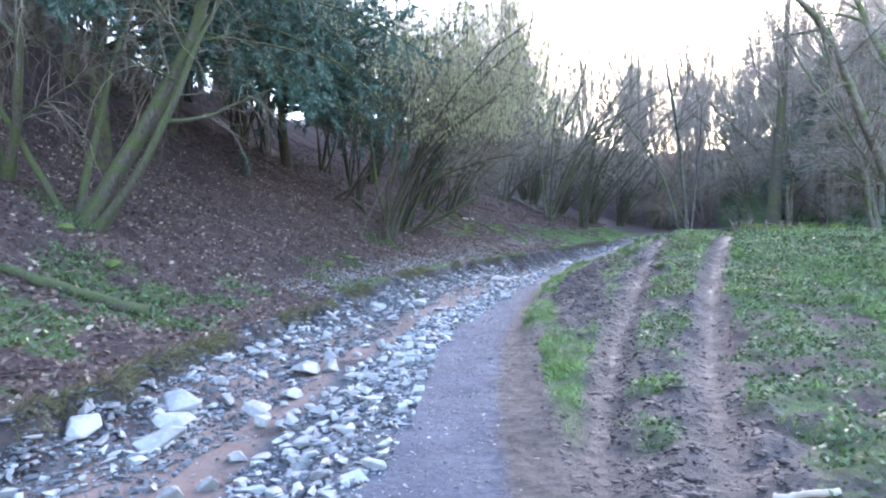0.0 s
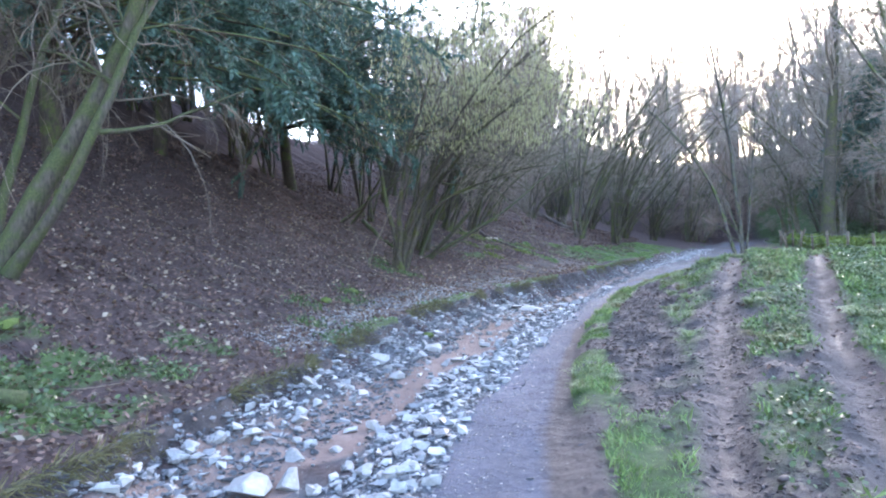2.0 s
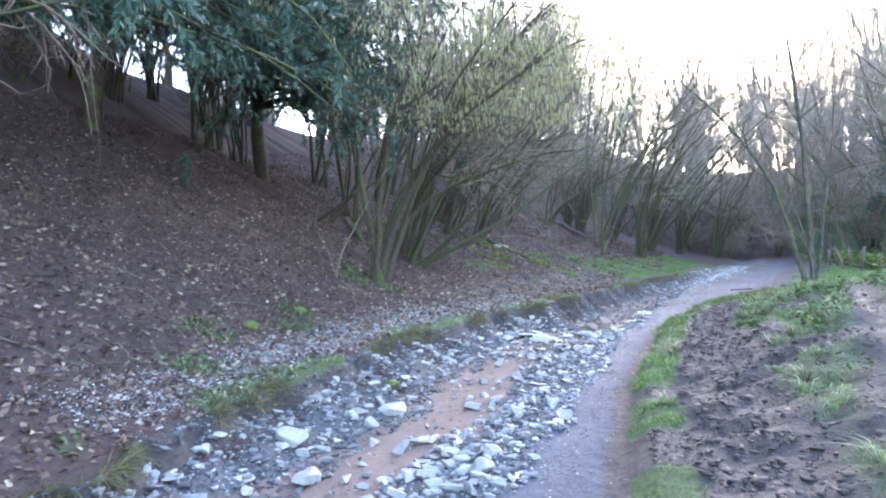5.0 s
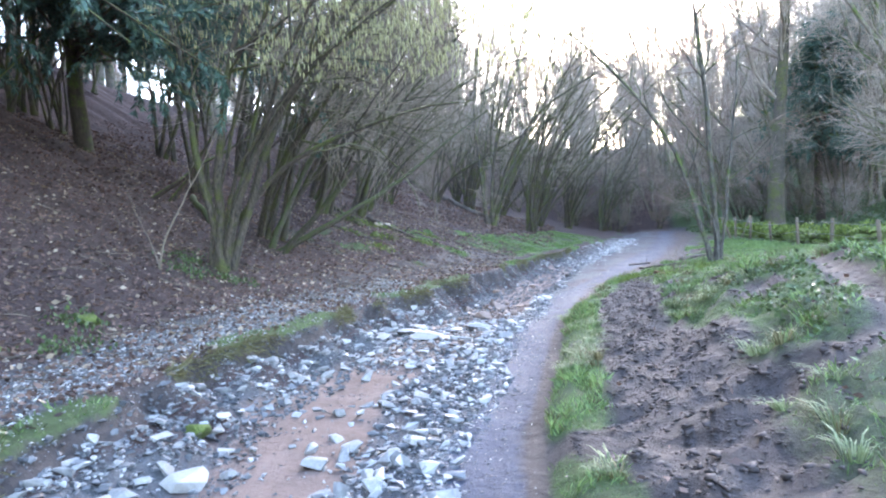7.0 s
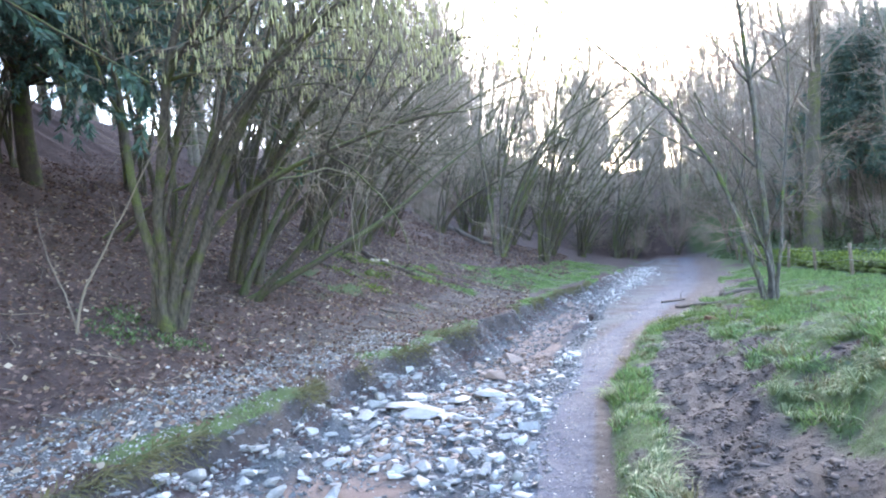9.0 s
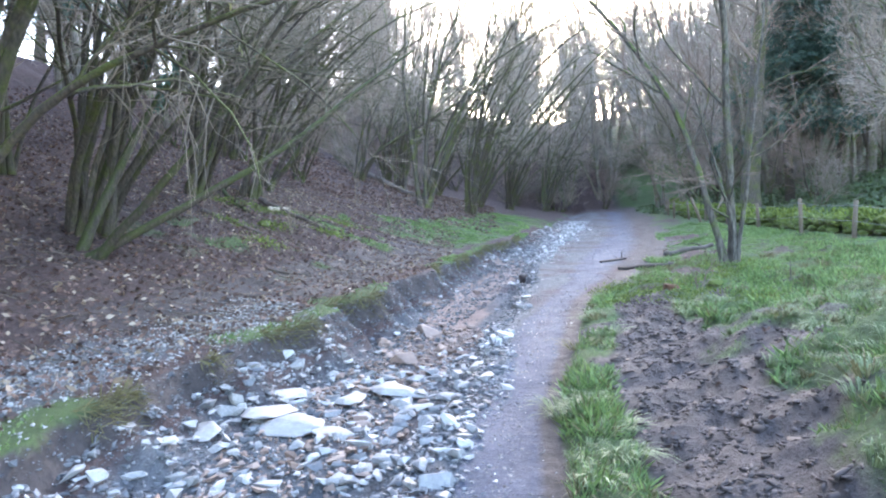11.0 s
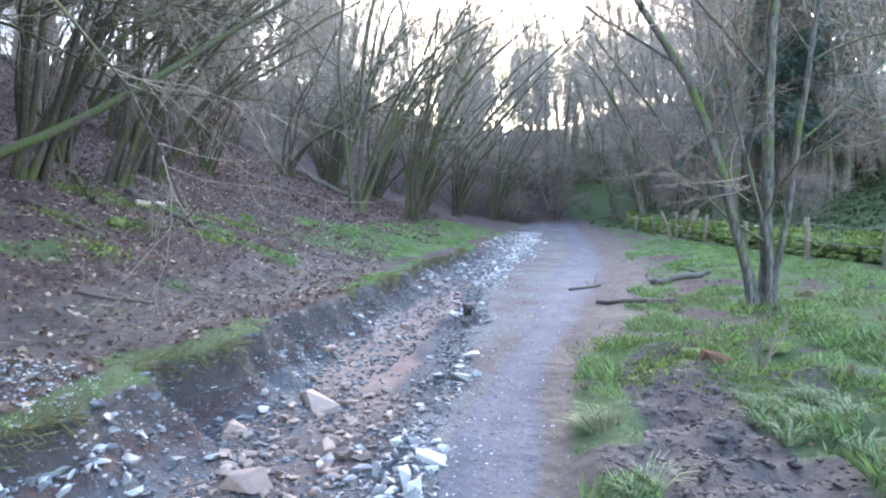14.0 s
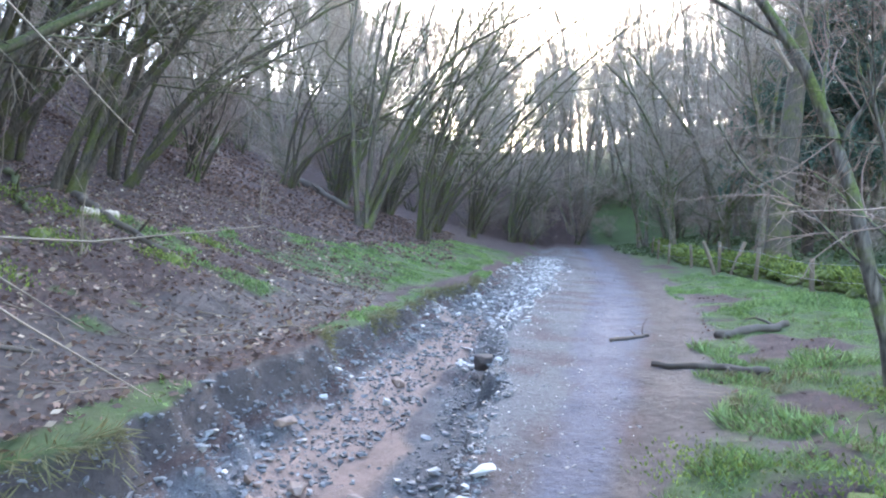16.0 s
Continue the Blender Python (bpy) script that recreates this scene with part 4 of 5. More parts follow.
def in_bed(n, even=False):
    y = 2.5 + 56 * rs.uniform(0, 1, n) ** 1.35
    w = rs.uniform(0.03, 1.08, n)
    keep = (np.abs(w - 0.46) > 0.19 + 0.05 * wave(y, y * 0, 0.7, 63)) | (rs.uniform(0, 1, n) < 0.1) | ((y > 20.5) & (y < 26)) | (y > 37)
    thin = 0.3 * ((y > 26) & (y < 30)) + 0.12 * ((y >= 30) & (y < 37)) + 1.0 * (y <= 26) + 0.3 * (y >= 37)
    keep &= (rs.uniform(0, 1, n) < thin) | even
    y, w = y[keep], w[keep]
    return rough_lip(y) + (rough_edge(y) - rough_lip(y)) * w, y


def on_strip(n):
    y = rs.uniform(13, 27, n)
    return lip_x(y) - rs.normal(0.8, 0.38, n), y


def on_path(n):
    y = 2.5 + 50 * rs.uniform(0, 1, n) ** 1.3
    return path_l(y) + (path_r(y) - path_l(y)) * np.abs(rs.normal(0, 0.45, n)), y


rubble("rubble", 21000, in_bed, 0.03, 0.20, M_CHIP, "pale broken limestone rubble strewn along the gully bed")
rubble("dark_rubble", 9000, in_bed, 0.03, 0.13, M_DARKCHIP, "dark wet stones among the pale rubble of the gully")
rubble("gravel", 30000, lambda n: in_bed(n, True), 0.015, 0.07, M_DARKCHIP, "blue-grey gravel of the gully sides")


def on_bank(n):
    y = 4 + 40 * rs.uniform(0, 1, n) ** 1.2
    return rough_lip(y) + 0.02 + rs.uniform(0, 1, n) ** 1.3 * 1.25, y


def in_mud(n):
    y = rs.uniform(4.5, 28, n)
    x = path_r(y) + 0.25 + np.abs(rs.normal(0, 1.3, n))
    keep = masks(x, y)["turf"] < rs.uniform(0, 0.7, n)
    return x[keep], y[keep]


def on_shoulder(n):
    y = 6 + 36 * rs.uniform(0, 1, n)
    return rough_edge(y) + 0.12 - rs.uniform(0, 1, n) ** 1.3 * 0.75, y


def mid_bed(n):
    y = rs.uniform(21, 29.5, n)
    return rough_lip(y) + (rough_edge(y) - rough_lip(y)) * rs.uniform(0.25, 0.75, n), y


def by_bend(n):
    y = rs.uniform(34, 58, n)
    return path_l(y) + rs.normal(-0.2, 0.35, n), y


rubble("shoulder_gravel", 13000, on_shoulder, 0.018, 0.09, M_DARKCHIP, "dark blue-grey gravel of the path shoulder")
rubble("brown_rubble", 2600, mid_bed, 0.03, 0.16, M_CLAYSTONE, "clay-brown broken stones in the gully bed")
rubble("pale_rubble", 1100, by_bend, 0.05, 0.19, M_CHIP, "pale stones spread where the gully meets the track", squash=0.4)
rubble("bank_gravel", 24000, on_bank, 0.02, 0.11, M_DARKCHIP, "dark gravel and stones sticking out of the eroded bank")
rubble("mud_clods", 32000, in_mud, 0.03, 0.11, M_CLOD, "trampled clods of wet mud", squash=0.5, sink=-0.12, smooth=True)
rubble("gravel", 12000, on_strip, 0.015, 0.055, M_CHIP, "blue-grey gravel strip on the shelf above the gully")
rubble("grit", 1800, on_path, 0.012, 0.045, M_CHIP, "small stone chippings trodden into the path", sink=0.02)
rubble("grit", 13000, on_path, 0.012, 0.05, M_DARKCHIP, "dark chippings and bits of earth on the path", sink=0.02)

# ---- leaf litter, grass, herbs ----
def scatter_area(n, x0, x1, y0, y1, power=1.0):
    return rs.uniform(x0, x1, n), y0 + (y1 - y0) * rs.uniform(0, 1, n) ** power


def fallen(name, n, area, mat, long, wide, label, most=1.0):
    x, y = scatter_area(n, *area)
    mk = masks(x, y)
    keep = (mk["mud"] < rs.uniform(0.3, 1.6, len(x))) & (mk["path"] < 0.3) & (mk["clay"] < 0.4) & (mk["turf"] < rs.uniform(0.4, 1.1, len(x))) & ((x < lip_x(y) - 0.1) | (x > path_r(y) + 0.3))
    x, y = x[keep], y[keep]
    n = len(x)
    a = rs.uniform(0, 2 * math.pi, n)
    v, q = stick_leaves(rs, np.stack([x, y, height(x, y) + 0.012], -1), np.stack([np.cos(a), np.sin(a), rs.normal(0, 0.35, n)], -1), long, wide)
    tagged(new(name, mesh_of(name, v, q, mat, False)), label, "leaf litter", kind="stuff")


fallen("leaf_litter", 120000, (-15, -0.5, 3, 46, 1.25), M_LITTER, 0.085, 0.027, "brown fallen leaves covering the slope")
fallen("leaf_litter", 26000, (-17, 1, 44, 66, 1.0), M_LITTER, 0.15, 0.05, "brown fallen leaves on the far bank")
fallen("pale_leaves", 11000, (-13, -0.5, 3, 44, 1.2), M_PALELEAF, 0.10, 0.034, "pale dry fallen leaves scattered over the slope")
fallen("leaf_litter", 4000, (1.2, 9.5, 9, 46, 1.0), M_LITTER, 0.07, 0.024, "brown leaves scattered over the turf and mud")


def grass(name, n, area, mat, long, wide, label, threshold=0.45, key="turf", upright=0.6):
    x, y = scatter_area(n, *area)
    mk = masks(x, y)[key]
    keep = mk * rs.uniform(0.6, 1.1, n) > threshold
    x, y = x[keep], y[keep]
    n = len(x)
    clump = 0.5 + 0.8 * wave(x, y, 0.27, 41) + 0.45 * wave(x, y, 1.1, 42)
    way = np.stack([rs.normal(0, 0.45, n) + 0.35 * wave(x, y, 0.7, 43), rs.normal(0, 0.45, n) + 0.35 * wave(x, y, 0.7, 44), np.full(n, upright)], -1)
    v, q = stick_leaves(rs, np.stack([x, y, height(x, y) - 0.005], -1), way, long, wide)
    v = v.reshape(-1, 4, 3)
    v = v[:, :1] + (v - v[:, :1]) * np.clip(clump, 0.25, 1.5)[:, None, None]
    tagged(new(name, mesh_of(name, v.reshape(-1, 3), q, mat, False)), label, "grass", kind="stuff")


grass("grass", 360000, (0.4, 9.5, 5, 46, 1.1), M_GRASS, 0.125, 0.0085, "short green winter grass of the verge and mound")
grass("withered_grass", 70000, (0.8, 9, 9, 36, 1.0), M_STRAW, 0.13, 0.005, "withered straw-coloured grass among the turf", 0.5, upright=0.5)
grass("grass", 190000, (-6.5, 2.5, 34, 60, 1.0), M_GRASS, 0.09, 0.013, "bright short grass of the glade beside the track")
grass("grass", 110000, (-5.5, 4, 3, 62, 1.1), M_GRASS, 0.08, 0.008, "short green grass along the gully lip and glade")


def tussocks(name, n, area, mat, long, label, blades=46, least=0.5):
    """Tufts of long blades that arch outward and lie over one another."""
    x, y = scatter_area(n, *area)
    keep = (masks(x, y)["turf"] > least) & (wave(x, y, 1.1, 46) + 0.6 * wave(x, y, 0.5, 47) > -0.15)
    x, y = x[keep], y[keep]
    m = len(x)
    size = rs.uniform(0.6, 1.25, m)
    lay = 2 * math.pi * wave(x, y, 1.6, 48)
    own = np.repeat(np.arange(m), blades)
    k = len(own)
    a = rs.uniform(0, 2 * math.pi, k)
    out = np.stack([np.cos(a) + 0.7 * np.cos(lay[own]), np.sin(a) + 0.7 * np.sin(lay[own])], -1) * rs.uniform(0.35, 1.0, k)[:, None]
    foot = np.stack([x[own], y[own]], -1) + out * 0.07 * size[own][:, None]
    le = long * size[own] * rs.uniform(0.6, 1.2, k)
    z = height(x, y)[own] - 0.01
    wide = np.stack([-np.sin(a), np.cos(a)], -1) * rs.uniform(0.003, 0.006, k)[:, None]
    rows = []
    for u, up, w in ((0.0, 0.0, 1.0), (0.35, 0.42, 0.9), (0.8, 0.44, 0.55), (1.1, 0.30, 0.05)):
        p = foot + out * (le * u)[:, None]
        for sgn in (-1, 1):
            rows.append(np.concatenate([p + wide * w * sgn, (z + le * up)[:, None]], 1))
    v = np.stack(rows, 1)
    q = np.array([(0, 1, 3, 2), (2, 3, 5, 4), (4, 5, 7, 6)])
    f = (q[None] + (np.arange(k) * 8)[:, None, None]).reshape(-1, 4)
    tagged(new(name, mesh_of(name, v.reshape(-1, 3), f, mat, False)), label, "grass", kind="stuff")


tussocks("tussock_grass", 2400, (1.0, 8.5, 11, 26, 1.0), M_TUSSOCK, 0.165, "tussocks of grey-green winter grass on the mound")
tussocks("withered_tussocks", 800, (1.0, 8.5, 12, 32, 1.0), M_STRAW, 0.2, "withered tussocks among the winter grass", 30)


def herbs(n, area, key, label, size=1.0):
    x, y = scatter_area(n, *area)
    keep = masks(x, y)[key] * rs.uniform(0.4, 1.2, n) > 0.35
    x, y = np.repeat(x[keep], 5), np.repeat(y[keep], 5)
    n = len(x)
    x, y = x + rs.normal(0, 0.05, n), y + rs.normal(0, 0.05, n)
    a = rs.uniform(0, 2 * math.pi, n)
    v, q = stick_leaves(rs, np.stack([x, y, height(x, y) + rs.uniform(0.0, 0.08, n)], -1), np.stack([np.cos(a), np.sin(a), rs.uniform(0.0, 0.9, n)], -1), 0.07 * size, 0.024 * size)
    tagged(new("ground_ivy", mesh_of("ground_ivy", v, q, M_IVY, False)), label, "undergrowth", kind="stuff")


herbs(2600, (-6, -1.8, 3, 16, 1), "turf", "low green ivy and nettles beside the gully")
herbs(8500, (2.8, 9.5, 4, 20, 1), "turf", "low green herbs and nettles on the mound", 0.75)
herbs(6000, (11, 26, 28, 76, 1), "turf", "green undergrowth on the far slope", 2.4)


def lip_tufts(n):
    """Withered grass hanging over the crumbling lip of the gully."""
    y = rs.uniform(5, 44, n)
    y = y[wave(y * 0, y, 0.8, 61) + 0.4 * wave(y * 0, y, 3, 62) > 0.1]
    n = len(y)
    x = rough_lip(y) + rs.normal(0.0, 0.05, n)
    v, q = stick_leaves(rs, np.stack([x, y, height(x, y) + 0.01], -1), np.stack([rs.uniform(0.1, 1, n), rs.normal(0, 0.4, n), rs.normal(-0.1, 0.5, n)], -1), 0.17, 0.006)
    tagged(new("hanging_grass", mesh_of("hanging_grass", v, q, M_STRAW, False)), "withered grass and roots hanging over the gully lip", "grass", kind="stuff")


lip_tufts(14000)


def twig_litter(n, area, mat):
    """Broken twigs and thin branches strewn over the bank."""
    x, y = scatter_area(n, *area)
    keep = x < lip_x(y) - 0.5
    x, y = x[keep], y[keep]
    n = len(x)
    a, le = rs.uniform(0, 2 * math.pi, n), rs.uniform(0.15, 0.75, n)
    P = []
    for u in (-0.5, -0.1, 0.2, 0.5):
        px, py = x + np.cos(a) * le * u + rs.normal(0, 0.03, n), y + np.sin(a) * le * u + rs.normal(0, 0.03, n)
        P.append(np.stack([px, py, height(px, py) + 0.015 + np.abs(rs.normal(0, 0.02, n))], -1))
    R = (le * rs.uniform(0.006, 0.014, n))[:, None] * np.array((1, 0.9, 0.75, 0.4))
    tagged(new("twig_litter", lofts("twig_litter", mat, (np.stack(P, 1), R, 4))), "broken dead twigs strewn over the leafy bank", "twigs", kind="stuff")


twig_litter(1100, (-9, 0, 24, 44), M_DEADWOOD)
twig_litter(500, (-8, 0, 24, 42), M_TWIG)
twig_litter(900, (-10, -1.5, 4, 24), M_DEADWOOD)
twig_litter(350, (-10, -1.5, 4, 24), M_TWIG)


# ---- logs, branches, wall and fence ----
def log_thing(name, seed, line, r0, r1, mat, label, category="log", side=3, sides=8, lift=0.6):
    """A fallen limb along the ground through the given places in plan, with a few broken side branches."""
    rng = np.random.default_rng(seed)
    (x0, y0), (x1, y1) = line
    root = thing(name, x0, y0, ground_at(x0, y0), label, category)
    n = 14
    u = np.linspace(0, 1, n)
    wob = min(0.04, 0.025 * math.hypot(x1 - x0, y1 - y0))
    xs, ys = x0 + (x1 - x0) * u + wob * rng.normal(0, 1, n), y0 + (y1 - y0) * u + wob * rng.normal(0, 1, n)
    rad = r0 + (r1 - r0) * u
    pts = np.stack([xs, ys, height(xs, ys) + rad * lift], -1)
    pts[:, 2] = np.convolve(np.pad(pts[:, 2], 1, "edge"), (0.25, 0.5, 0.25), "valid") + 0.01
    pts -= np.array([x0, y0, ground_at(x0, y0)])
    t = Tubes()
    t.add(np.concatenate([pts[:1], pts, pts[-1:]]), np.concatenate([[0.001], rad * (1 + rng.uniform(-0.12, 0.12, n)), [0.001]]), sides)
    part_mesh("stem", t.mesh("stem", mat), root)
    for _ in range(side):
        b = Tubes()
        p, d = at_way(pts, rng.uniform(0.25, 0.95))
        b.add(shoot(rng, p, side_way(rng, d, 50) + (0, 0, 0.25), rng.uniform(0.3, 0.9) * max(r0 * 10, 0.5), 5, 0.15, (0, 0, -0.5)), np.linspace(r1 * 0.6, 0.004, 6), 5)
        part_mesh("side_branch", b.mesh("side_branch", mat), root)
    return root


log_thing("fallen_stick", 1, ((3.45, 32.3), (4.45, 31.3)), 0.035, 0.05, M_DEADWOOD, "dark fallen stick lying on the turf edge", "stick", 2)
log_thing("fallen_stick", 2, ((3.35, 34.0), (4.1, 34.6)), 0.03, 0.02, M_DEADWOOD, "thin dark stick lying beside the track", "stick", 2)
log_thing("fallen_log", 3, ((4.95, 34.0), (6.3, 34.6)), 0.075, 0.05, M_DEADWOOD, "short dark log lying on bright turf", "log", 1)
log_thing("fallen_stick", 4, ((4.6, 26.9), (5.4, 27.3)), 0.03, 0.02, M_DEADWOOD, "dark broken stick on the turf", "stick", 2)
log_thing("fallen_log", 5, ((-7.0, 59.2), (-3.5, 54.0)), 0.22, 0.14, M_DEADWOOD, "long dark fallen trunk lying down the slope", "log", 2)
log_thing("fallen_log", 6, ((-5.9, 36.0), (-3.6, 34.6)), 0.09, 0.05, M_DEADWOOD, "dark fallen limb in a heap of branches", "log", 5)
log_thing("bared_log", 7, ((-5.4, 35.4), (-4.95, 35.75)), 0.085, 0.07, M_BARED, "short log with bared pale wood on the branch heap", "log", 0)
log_thing("fallen_log", 8, ((-6.2, 33.0), (-4.6, 32.2)), 0.06, 0.04, M_DEADWOOD, "dark rotten branch on the litter", "log", 5)
log_thing("fallen_log", 9, ((-7.2, 36.2), (-5.6, 34.2)), 0.07, 0.04, M_MOSSY, "mossy fallen limb on the branch heap", "log", 5)
log_thing("mossy_log", 10, ((-5.0, 7.85), (-3.6, 8.75)), 0.07, 0.10, M_MOSSY, "short moss-covered log above the gully", "log", 1)
log_thing("fallen_stick", 11, ((-3.7, 29.6), (-2.9, 30.2)), 0.03, 0.02, M_DEADWOOD, "grey stick lying on the bank", "stick", 1)
log_thing("fallen_stick", 12, ((-6.3, 13.4), (-4.6, 14.2)), 0.022, 0.012, M_DEADWOOD, "thin branch lying on brown litter", "stick", 3)
log_thing("fallen_stick", 13, ((3.6, 4.9), (3.9, 4.8)), 0.022, 0.018, M_BARED, "pale broken stick on the mud", "stick", 0)
log_thing("fallen_log", 14, ((-9.0, 29.2), (-6.8, 26.6)), 0.10, 0.06, M_MOSSY, "mossy fallen trunk propped on the slope", "log", 3)

for k, (x, y, to, lean, le) in enumerate(((-9.3, 27.6, 20, 48, 3.4), (-9.0, 28.0, 10, 40, 3.0))):
    bare_tree("leaning_dead_stem", 170 + k, [(lean, to, le, 0.07, (0, 0, 0.1), 0, 0)], ((3, 0.8, 45, 0, 4, 4), (4, 0.4, 45, 0, 3, 3)), M_DARKBARK, M_TWIG, "bare dead stem leaning over the slope", "dead tree", x, y)
for k, (x, y, le) in enumerate(((-5.9, 22.4, 3.2), (-6.8, 34.9, 2.6), (-6.7, 35.1, 2.4), (-4.45, 42.8, 2.0), (-4.2, 33.2, 1.2), (3.6, 26.9, 0.7))):
    bare_tree("sapling", 180 + k, [(10, 80 * k, le, 0.022, (0.1, 0, 0.2), 0, 0), (18, 80 * k + 160, le * 0.7, 0.015, (0.1, 0, 0.2), 0.05, 0)], ((4, 0.6, 35, 0.1, 4, 4), (4, 0.3, 40, 0, 3, 3)), M_TWIG, M_TWIG, "thin bare sapling among the litter", "sapling", x, y)

# mossy drystone wall beyond the meadow, with a wire fence before it
rw = np.random.default_rng(9)
WALL_STONES = [stone_mesh("stone", rw, M_MOSSSTONE, 0.6, 30, 0.3, 0.04) for _ in range(4)]


def wall_x(y):
    return float(along(y, (30, 36, 44, 54, 70), (10.6, 10.1, 10.3, 11.0, 14.5)))


wall = tagged(new("drystone_wall"), "tumbled drystone wall thick with bright moss", "wall", kind="structure")
moss_spots, moss_ways = [], []
y = 30.0
while y < 66:
    x = wall_x(y) + 0.12 * float(wave(np.array(y), np.array(0.0), 1.7, 52))
    ruin = float(wave(np.array(x), np.array(y), 2.2, 51)) * 0.5 + float(wave(np.array(x), np.array(y), 0.9, 53)) * 0.5
    top = 0.45 + 0.3 * ruin
    for course in range(3 if ruin > -0.35 else 2):
        for row in (-0.24, 0.24):
            s = new("stone", WALL_STONES[rw.integers(4)])
            s.parent = wall
            size = rw.uniform(0.36, 0.66)
            s.matrix_world = pose(x + row * (1 - 0.25 * course) + rw.normal(0, 0.07), y + rw.normal(0, 0.08), ground_at(x, y) + 0.08 + course * top / 3, rw.uniform(-18, 18), rw.uniform(-18, 18), rw.uniform(0, 360))
            s.scale = (size, size * 0.9, size * 0.8)
    for _ in range(int(220 * max(0.1, 0.6 + 0.9 * float(wave(np.array(x), np.array(y), 1.3, 54))))):
        a = rw.uniform(0.1, math.pi - 0.3)
        moss_spots.append((x + (0.36 + 0.1 * rw.uniform()) * math.cos(a), y + rw.uniform(-0.3, 0.3), ground_at(x, y) + 0.05 + (top + 0.08) * math.sin(a) + rw.normal(0, 0.04)))
        moss_ways.append((math.cos(a) * 0.7 + rw.normal(0, 0.4), rw.normal(0, 0.5), math.sin(a) + rw.normal(0, 0.3)))
    y += rw.uniform(0.42, 0.6)
v, q = stick_leaves(rw, moss_spots, moss_ways, 0.10, 0.03)
tagged(part_mesh("moss", mesh_of("moss", v, q, M_MOSS, False), wall, "thick bright green moss"), kind="stuff")

fence = tagged(new("wire_fence"), "old post and wire fence in front of the mossy wall", "fence")
posts = []
for y in (31.5, 34.2, 36.7, 40.0, 43.2, 46.3, 49.5, 53, 57, 61):
    x = wall_x(y) - 0.75
    t, h = Tubes(), rw.uniform(0.8, 1.0)
    lean = rw.normal(0, 0.05, 2)
    z = ground_at(x, y)
    t.add(np.array([(x, y, z - 0.1), (x + lean[0] * 0.5, y + lean[1] * 0.5, z + h * 0.5), (x + lean[0], y + lean[1], z + h), (x + lean[0], y + lean[1], z + h + 0.004)]), np.array([0.06, 0.057, 0.055, 0.001]), 8)
    part_mesh("post", t.mesh("post", M_POST), fence)
    posts.append((x + lean[0], y + lean[1], z + h))
for drop_ in (0.12, 0.5):
    for a, b in zip(posts, posts[1:]):
        t = Tubes()
        a, b = np.array(a), np.array(b)
        t.add(np.array([a + (b - a) * u - (0, 0, drop_ + 0.04 * math.sin(u * math.pi)) for u in np.linspace(0, 1, 6)]) - (0.06, 0, 0), np.full(6, 0.006), 4)
        part_mesh("wire", t.mesh("wire", M_WIRE), fence)
for k, (dx, to, lean) in enumerate(((0, 180, 22), (0.9, 10, 24))):
    x, y = 9.35 + dx * 0.5, 45.6
    t = Tubes()
    l, a = radians(lean), radians(to)
    way = np.array((math.sin(l) * math.cos(a), math.sin(l) * math.sin(a), math.cos(l)))
    root = thing("leaning_stake", x, y, ground_at(x, y), "broken weathered stake leaning by the fence", "stake", "stakes by the fence")
    t.add(np.array([(0, 0, -0.1), way * 0.6, way * 1.15, way * 1.155]), np.array([0.07, 0.065, 0.06, 0.001]), 8)
    part_mesh("pole", t.mesh("pole", M_POST), root)

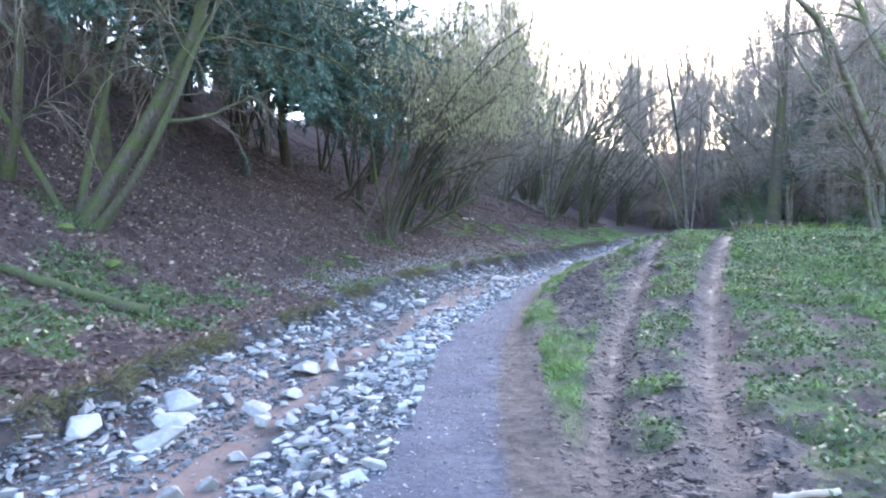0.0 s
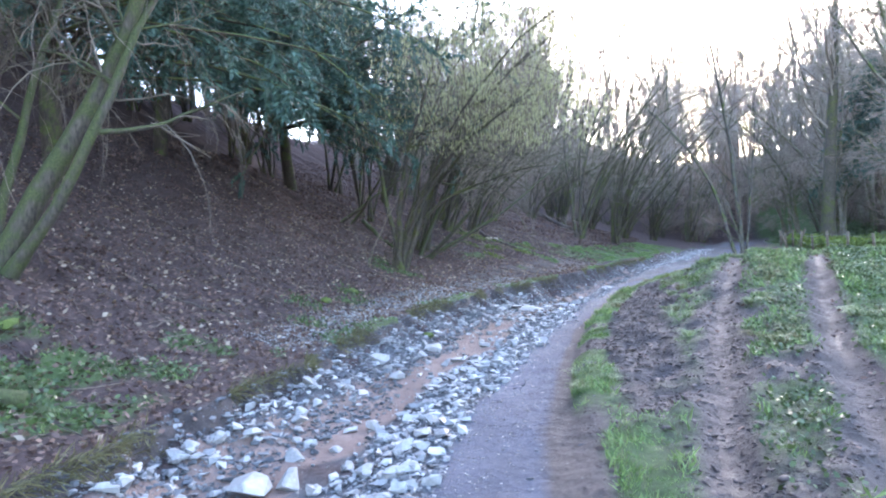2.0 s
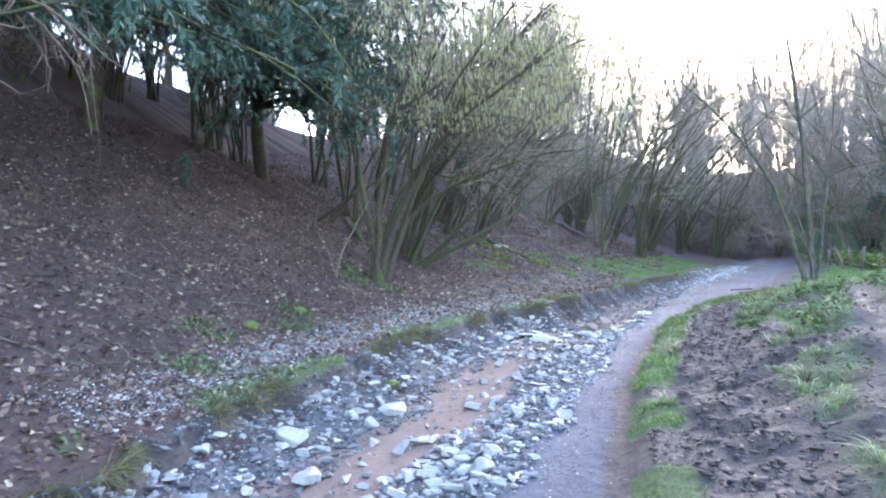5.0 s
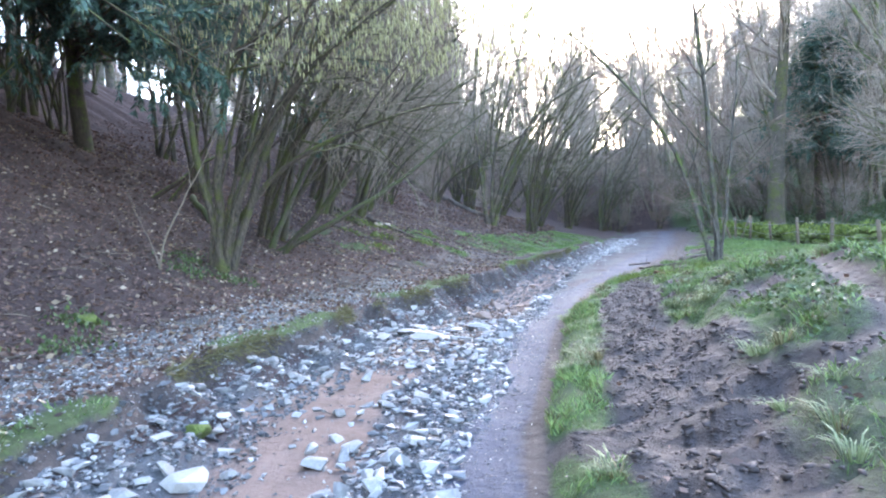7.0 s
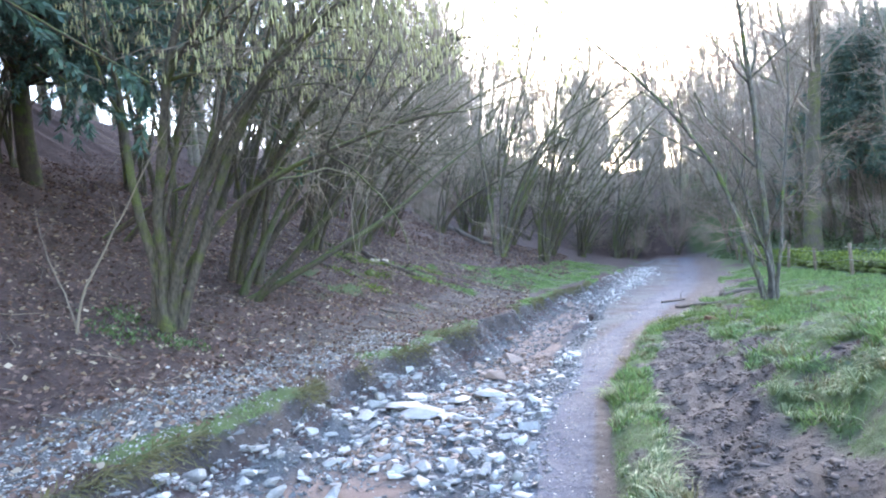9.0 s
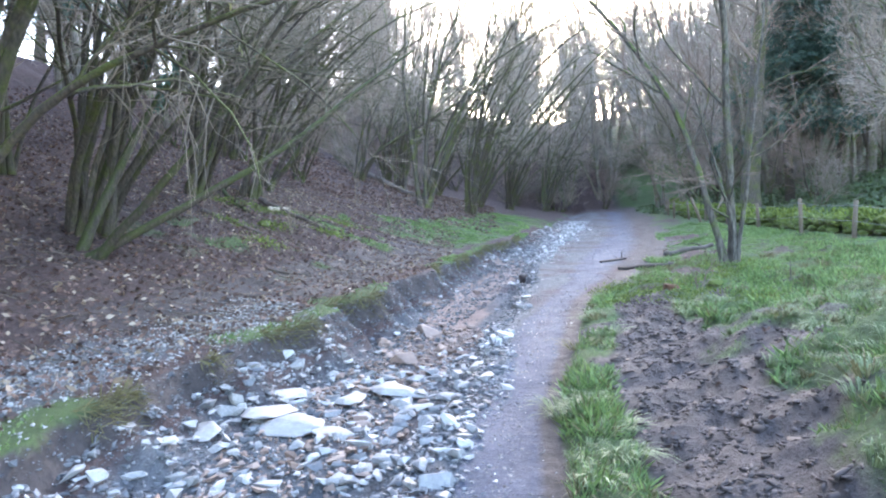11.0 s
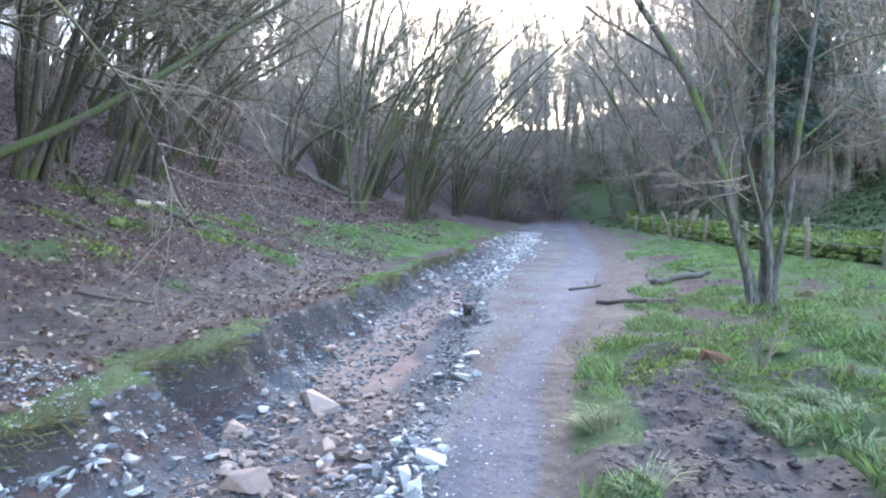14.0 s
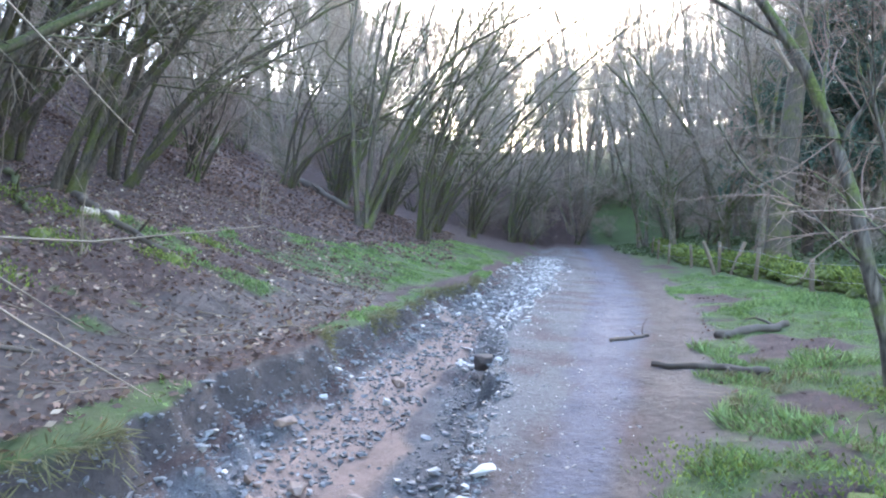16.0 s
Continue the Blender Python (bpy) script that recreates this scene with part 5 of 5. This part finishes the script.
# mossed stones and cushions
for x, y, size, lab in ((-5.1, 19.45, 0.45, "mossy green boulder on the leaf litter"), (-2.5, 17.4, 0.42, "mossy boulder at the gully lip"), (-4.9, 17.6, 0.35, "mossy stone on the leaf litter"), (-6.3, 10.2, 0.4, "mossy stone among leaves"),
                        (3.3, 27.6, 0.36, "mossy hummock stone on the turf"), (4.0, 27.4, 0.3, "mossy stone in the turf"), (-5.2, 10.0, 0.35, "mossy stone among leaves"), (-4.9, 33.4, 0.4, "mossy stone on the bank"), (-3.4, 34.4, 0.4, "mossy stump stone on the bank")):
    lay_stone(x, y, size, lab, WALL_STONES[rw.integers(4)], 8, "mossy_stone", "stone", "mossy stones", (1, 0.9, 0.9), 0.5)
ob = lay_stone(3.25, 27.0, 0.36, "rust-brown rotten stump in the mossy turf", stone_mesh("rotten_stump", rw, M_RUST, 0.8, 22, 0.4), 10, "rotten_stump", "stump", "mossy stones", (1, 0.7, 0.7), 0.62)
ob["group"] = "stump in the turf"
ob = lay_stone(1.5, 33.3, 0.6, "dark clod of earth at the gully edge", stone_mesh("clod", rw, M_CLOD, 0.7, 24, 0.3), 10, "earth_clod", "clod", "clods", (0.8, 1, 0.7), 0.5)


# moss and small plants growing on and about the mossy stones, hummocks and the branch heap
def moss_patch(spots, per, spread, label, mat=None, long=0.05, wide=0.014):
    pts, ways = [], []
    for cx, cy in spots:
        for _ in range(per):
            px, py = cx + rw.normal(0, spread), cy + rw.normal(0, spread)
            pts.append((px, py, ground_at(px, py) + abs(rw.normal(0, 0.05))))
            ways.append((rw.normal(0, 0.6), rw.normal(0, 0.6), 1))
    v, q = stick_leaves(rw, pts, ways, long, wide)
    tagged(new("moss_tufts", mesh_of("moss_tufts", v, q, mat or M_MOSS, False)), label, "moss", kind="stuff")


moss_patch(((2.6, 26.8), (3.0, 27.5), (3.6, 27.8), (2.7, 28.4), (4.3, 28.0), (3.4, 26.4), (4.9, 30.0), (5.5, 30.2), (4.8, 28.6), (3.9, 25.4)), 520, 0.22, "bright moss cushions on the hummocky turf", None, 0.035, 0.009)
moss_patch(((-5.6, 35.0), (-5.0, 35.4), (-6.3, 34.6), (-4.6, 33.5), (-3.5, 34.3), (-5.3, 32.5), (-4.2, 31.4), (-3.7, 36.5)), 320, 0.22, "bright moss on the heap of fallen branches")
moss_patch(((-5.1, 19.3), (-4.6, 18.4), (-5.6, 22.9), (-5.0, 23.4), (-6.0, 23.6), (-4.8, 16.4), (-7.0, 11.0), (-7.6, 11.2), (-6.6, 10.6), (-5.6, 9.6), (-4.6, 8.6), (-4.0, 15.2)), 150, 0.2, "green herbs and moss among the litter", M_IVY, 0.07, 0.022)
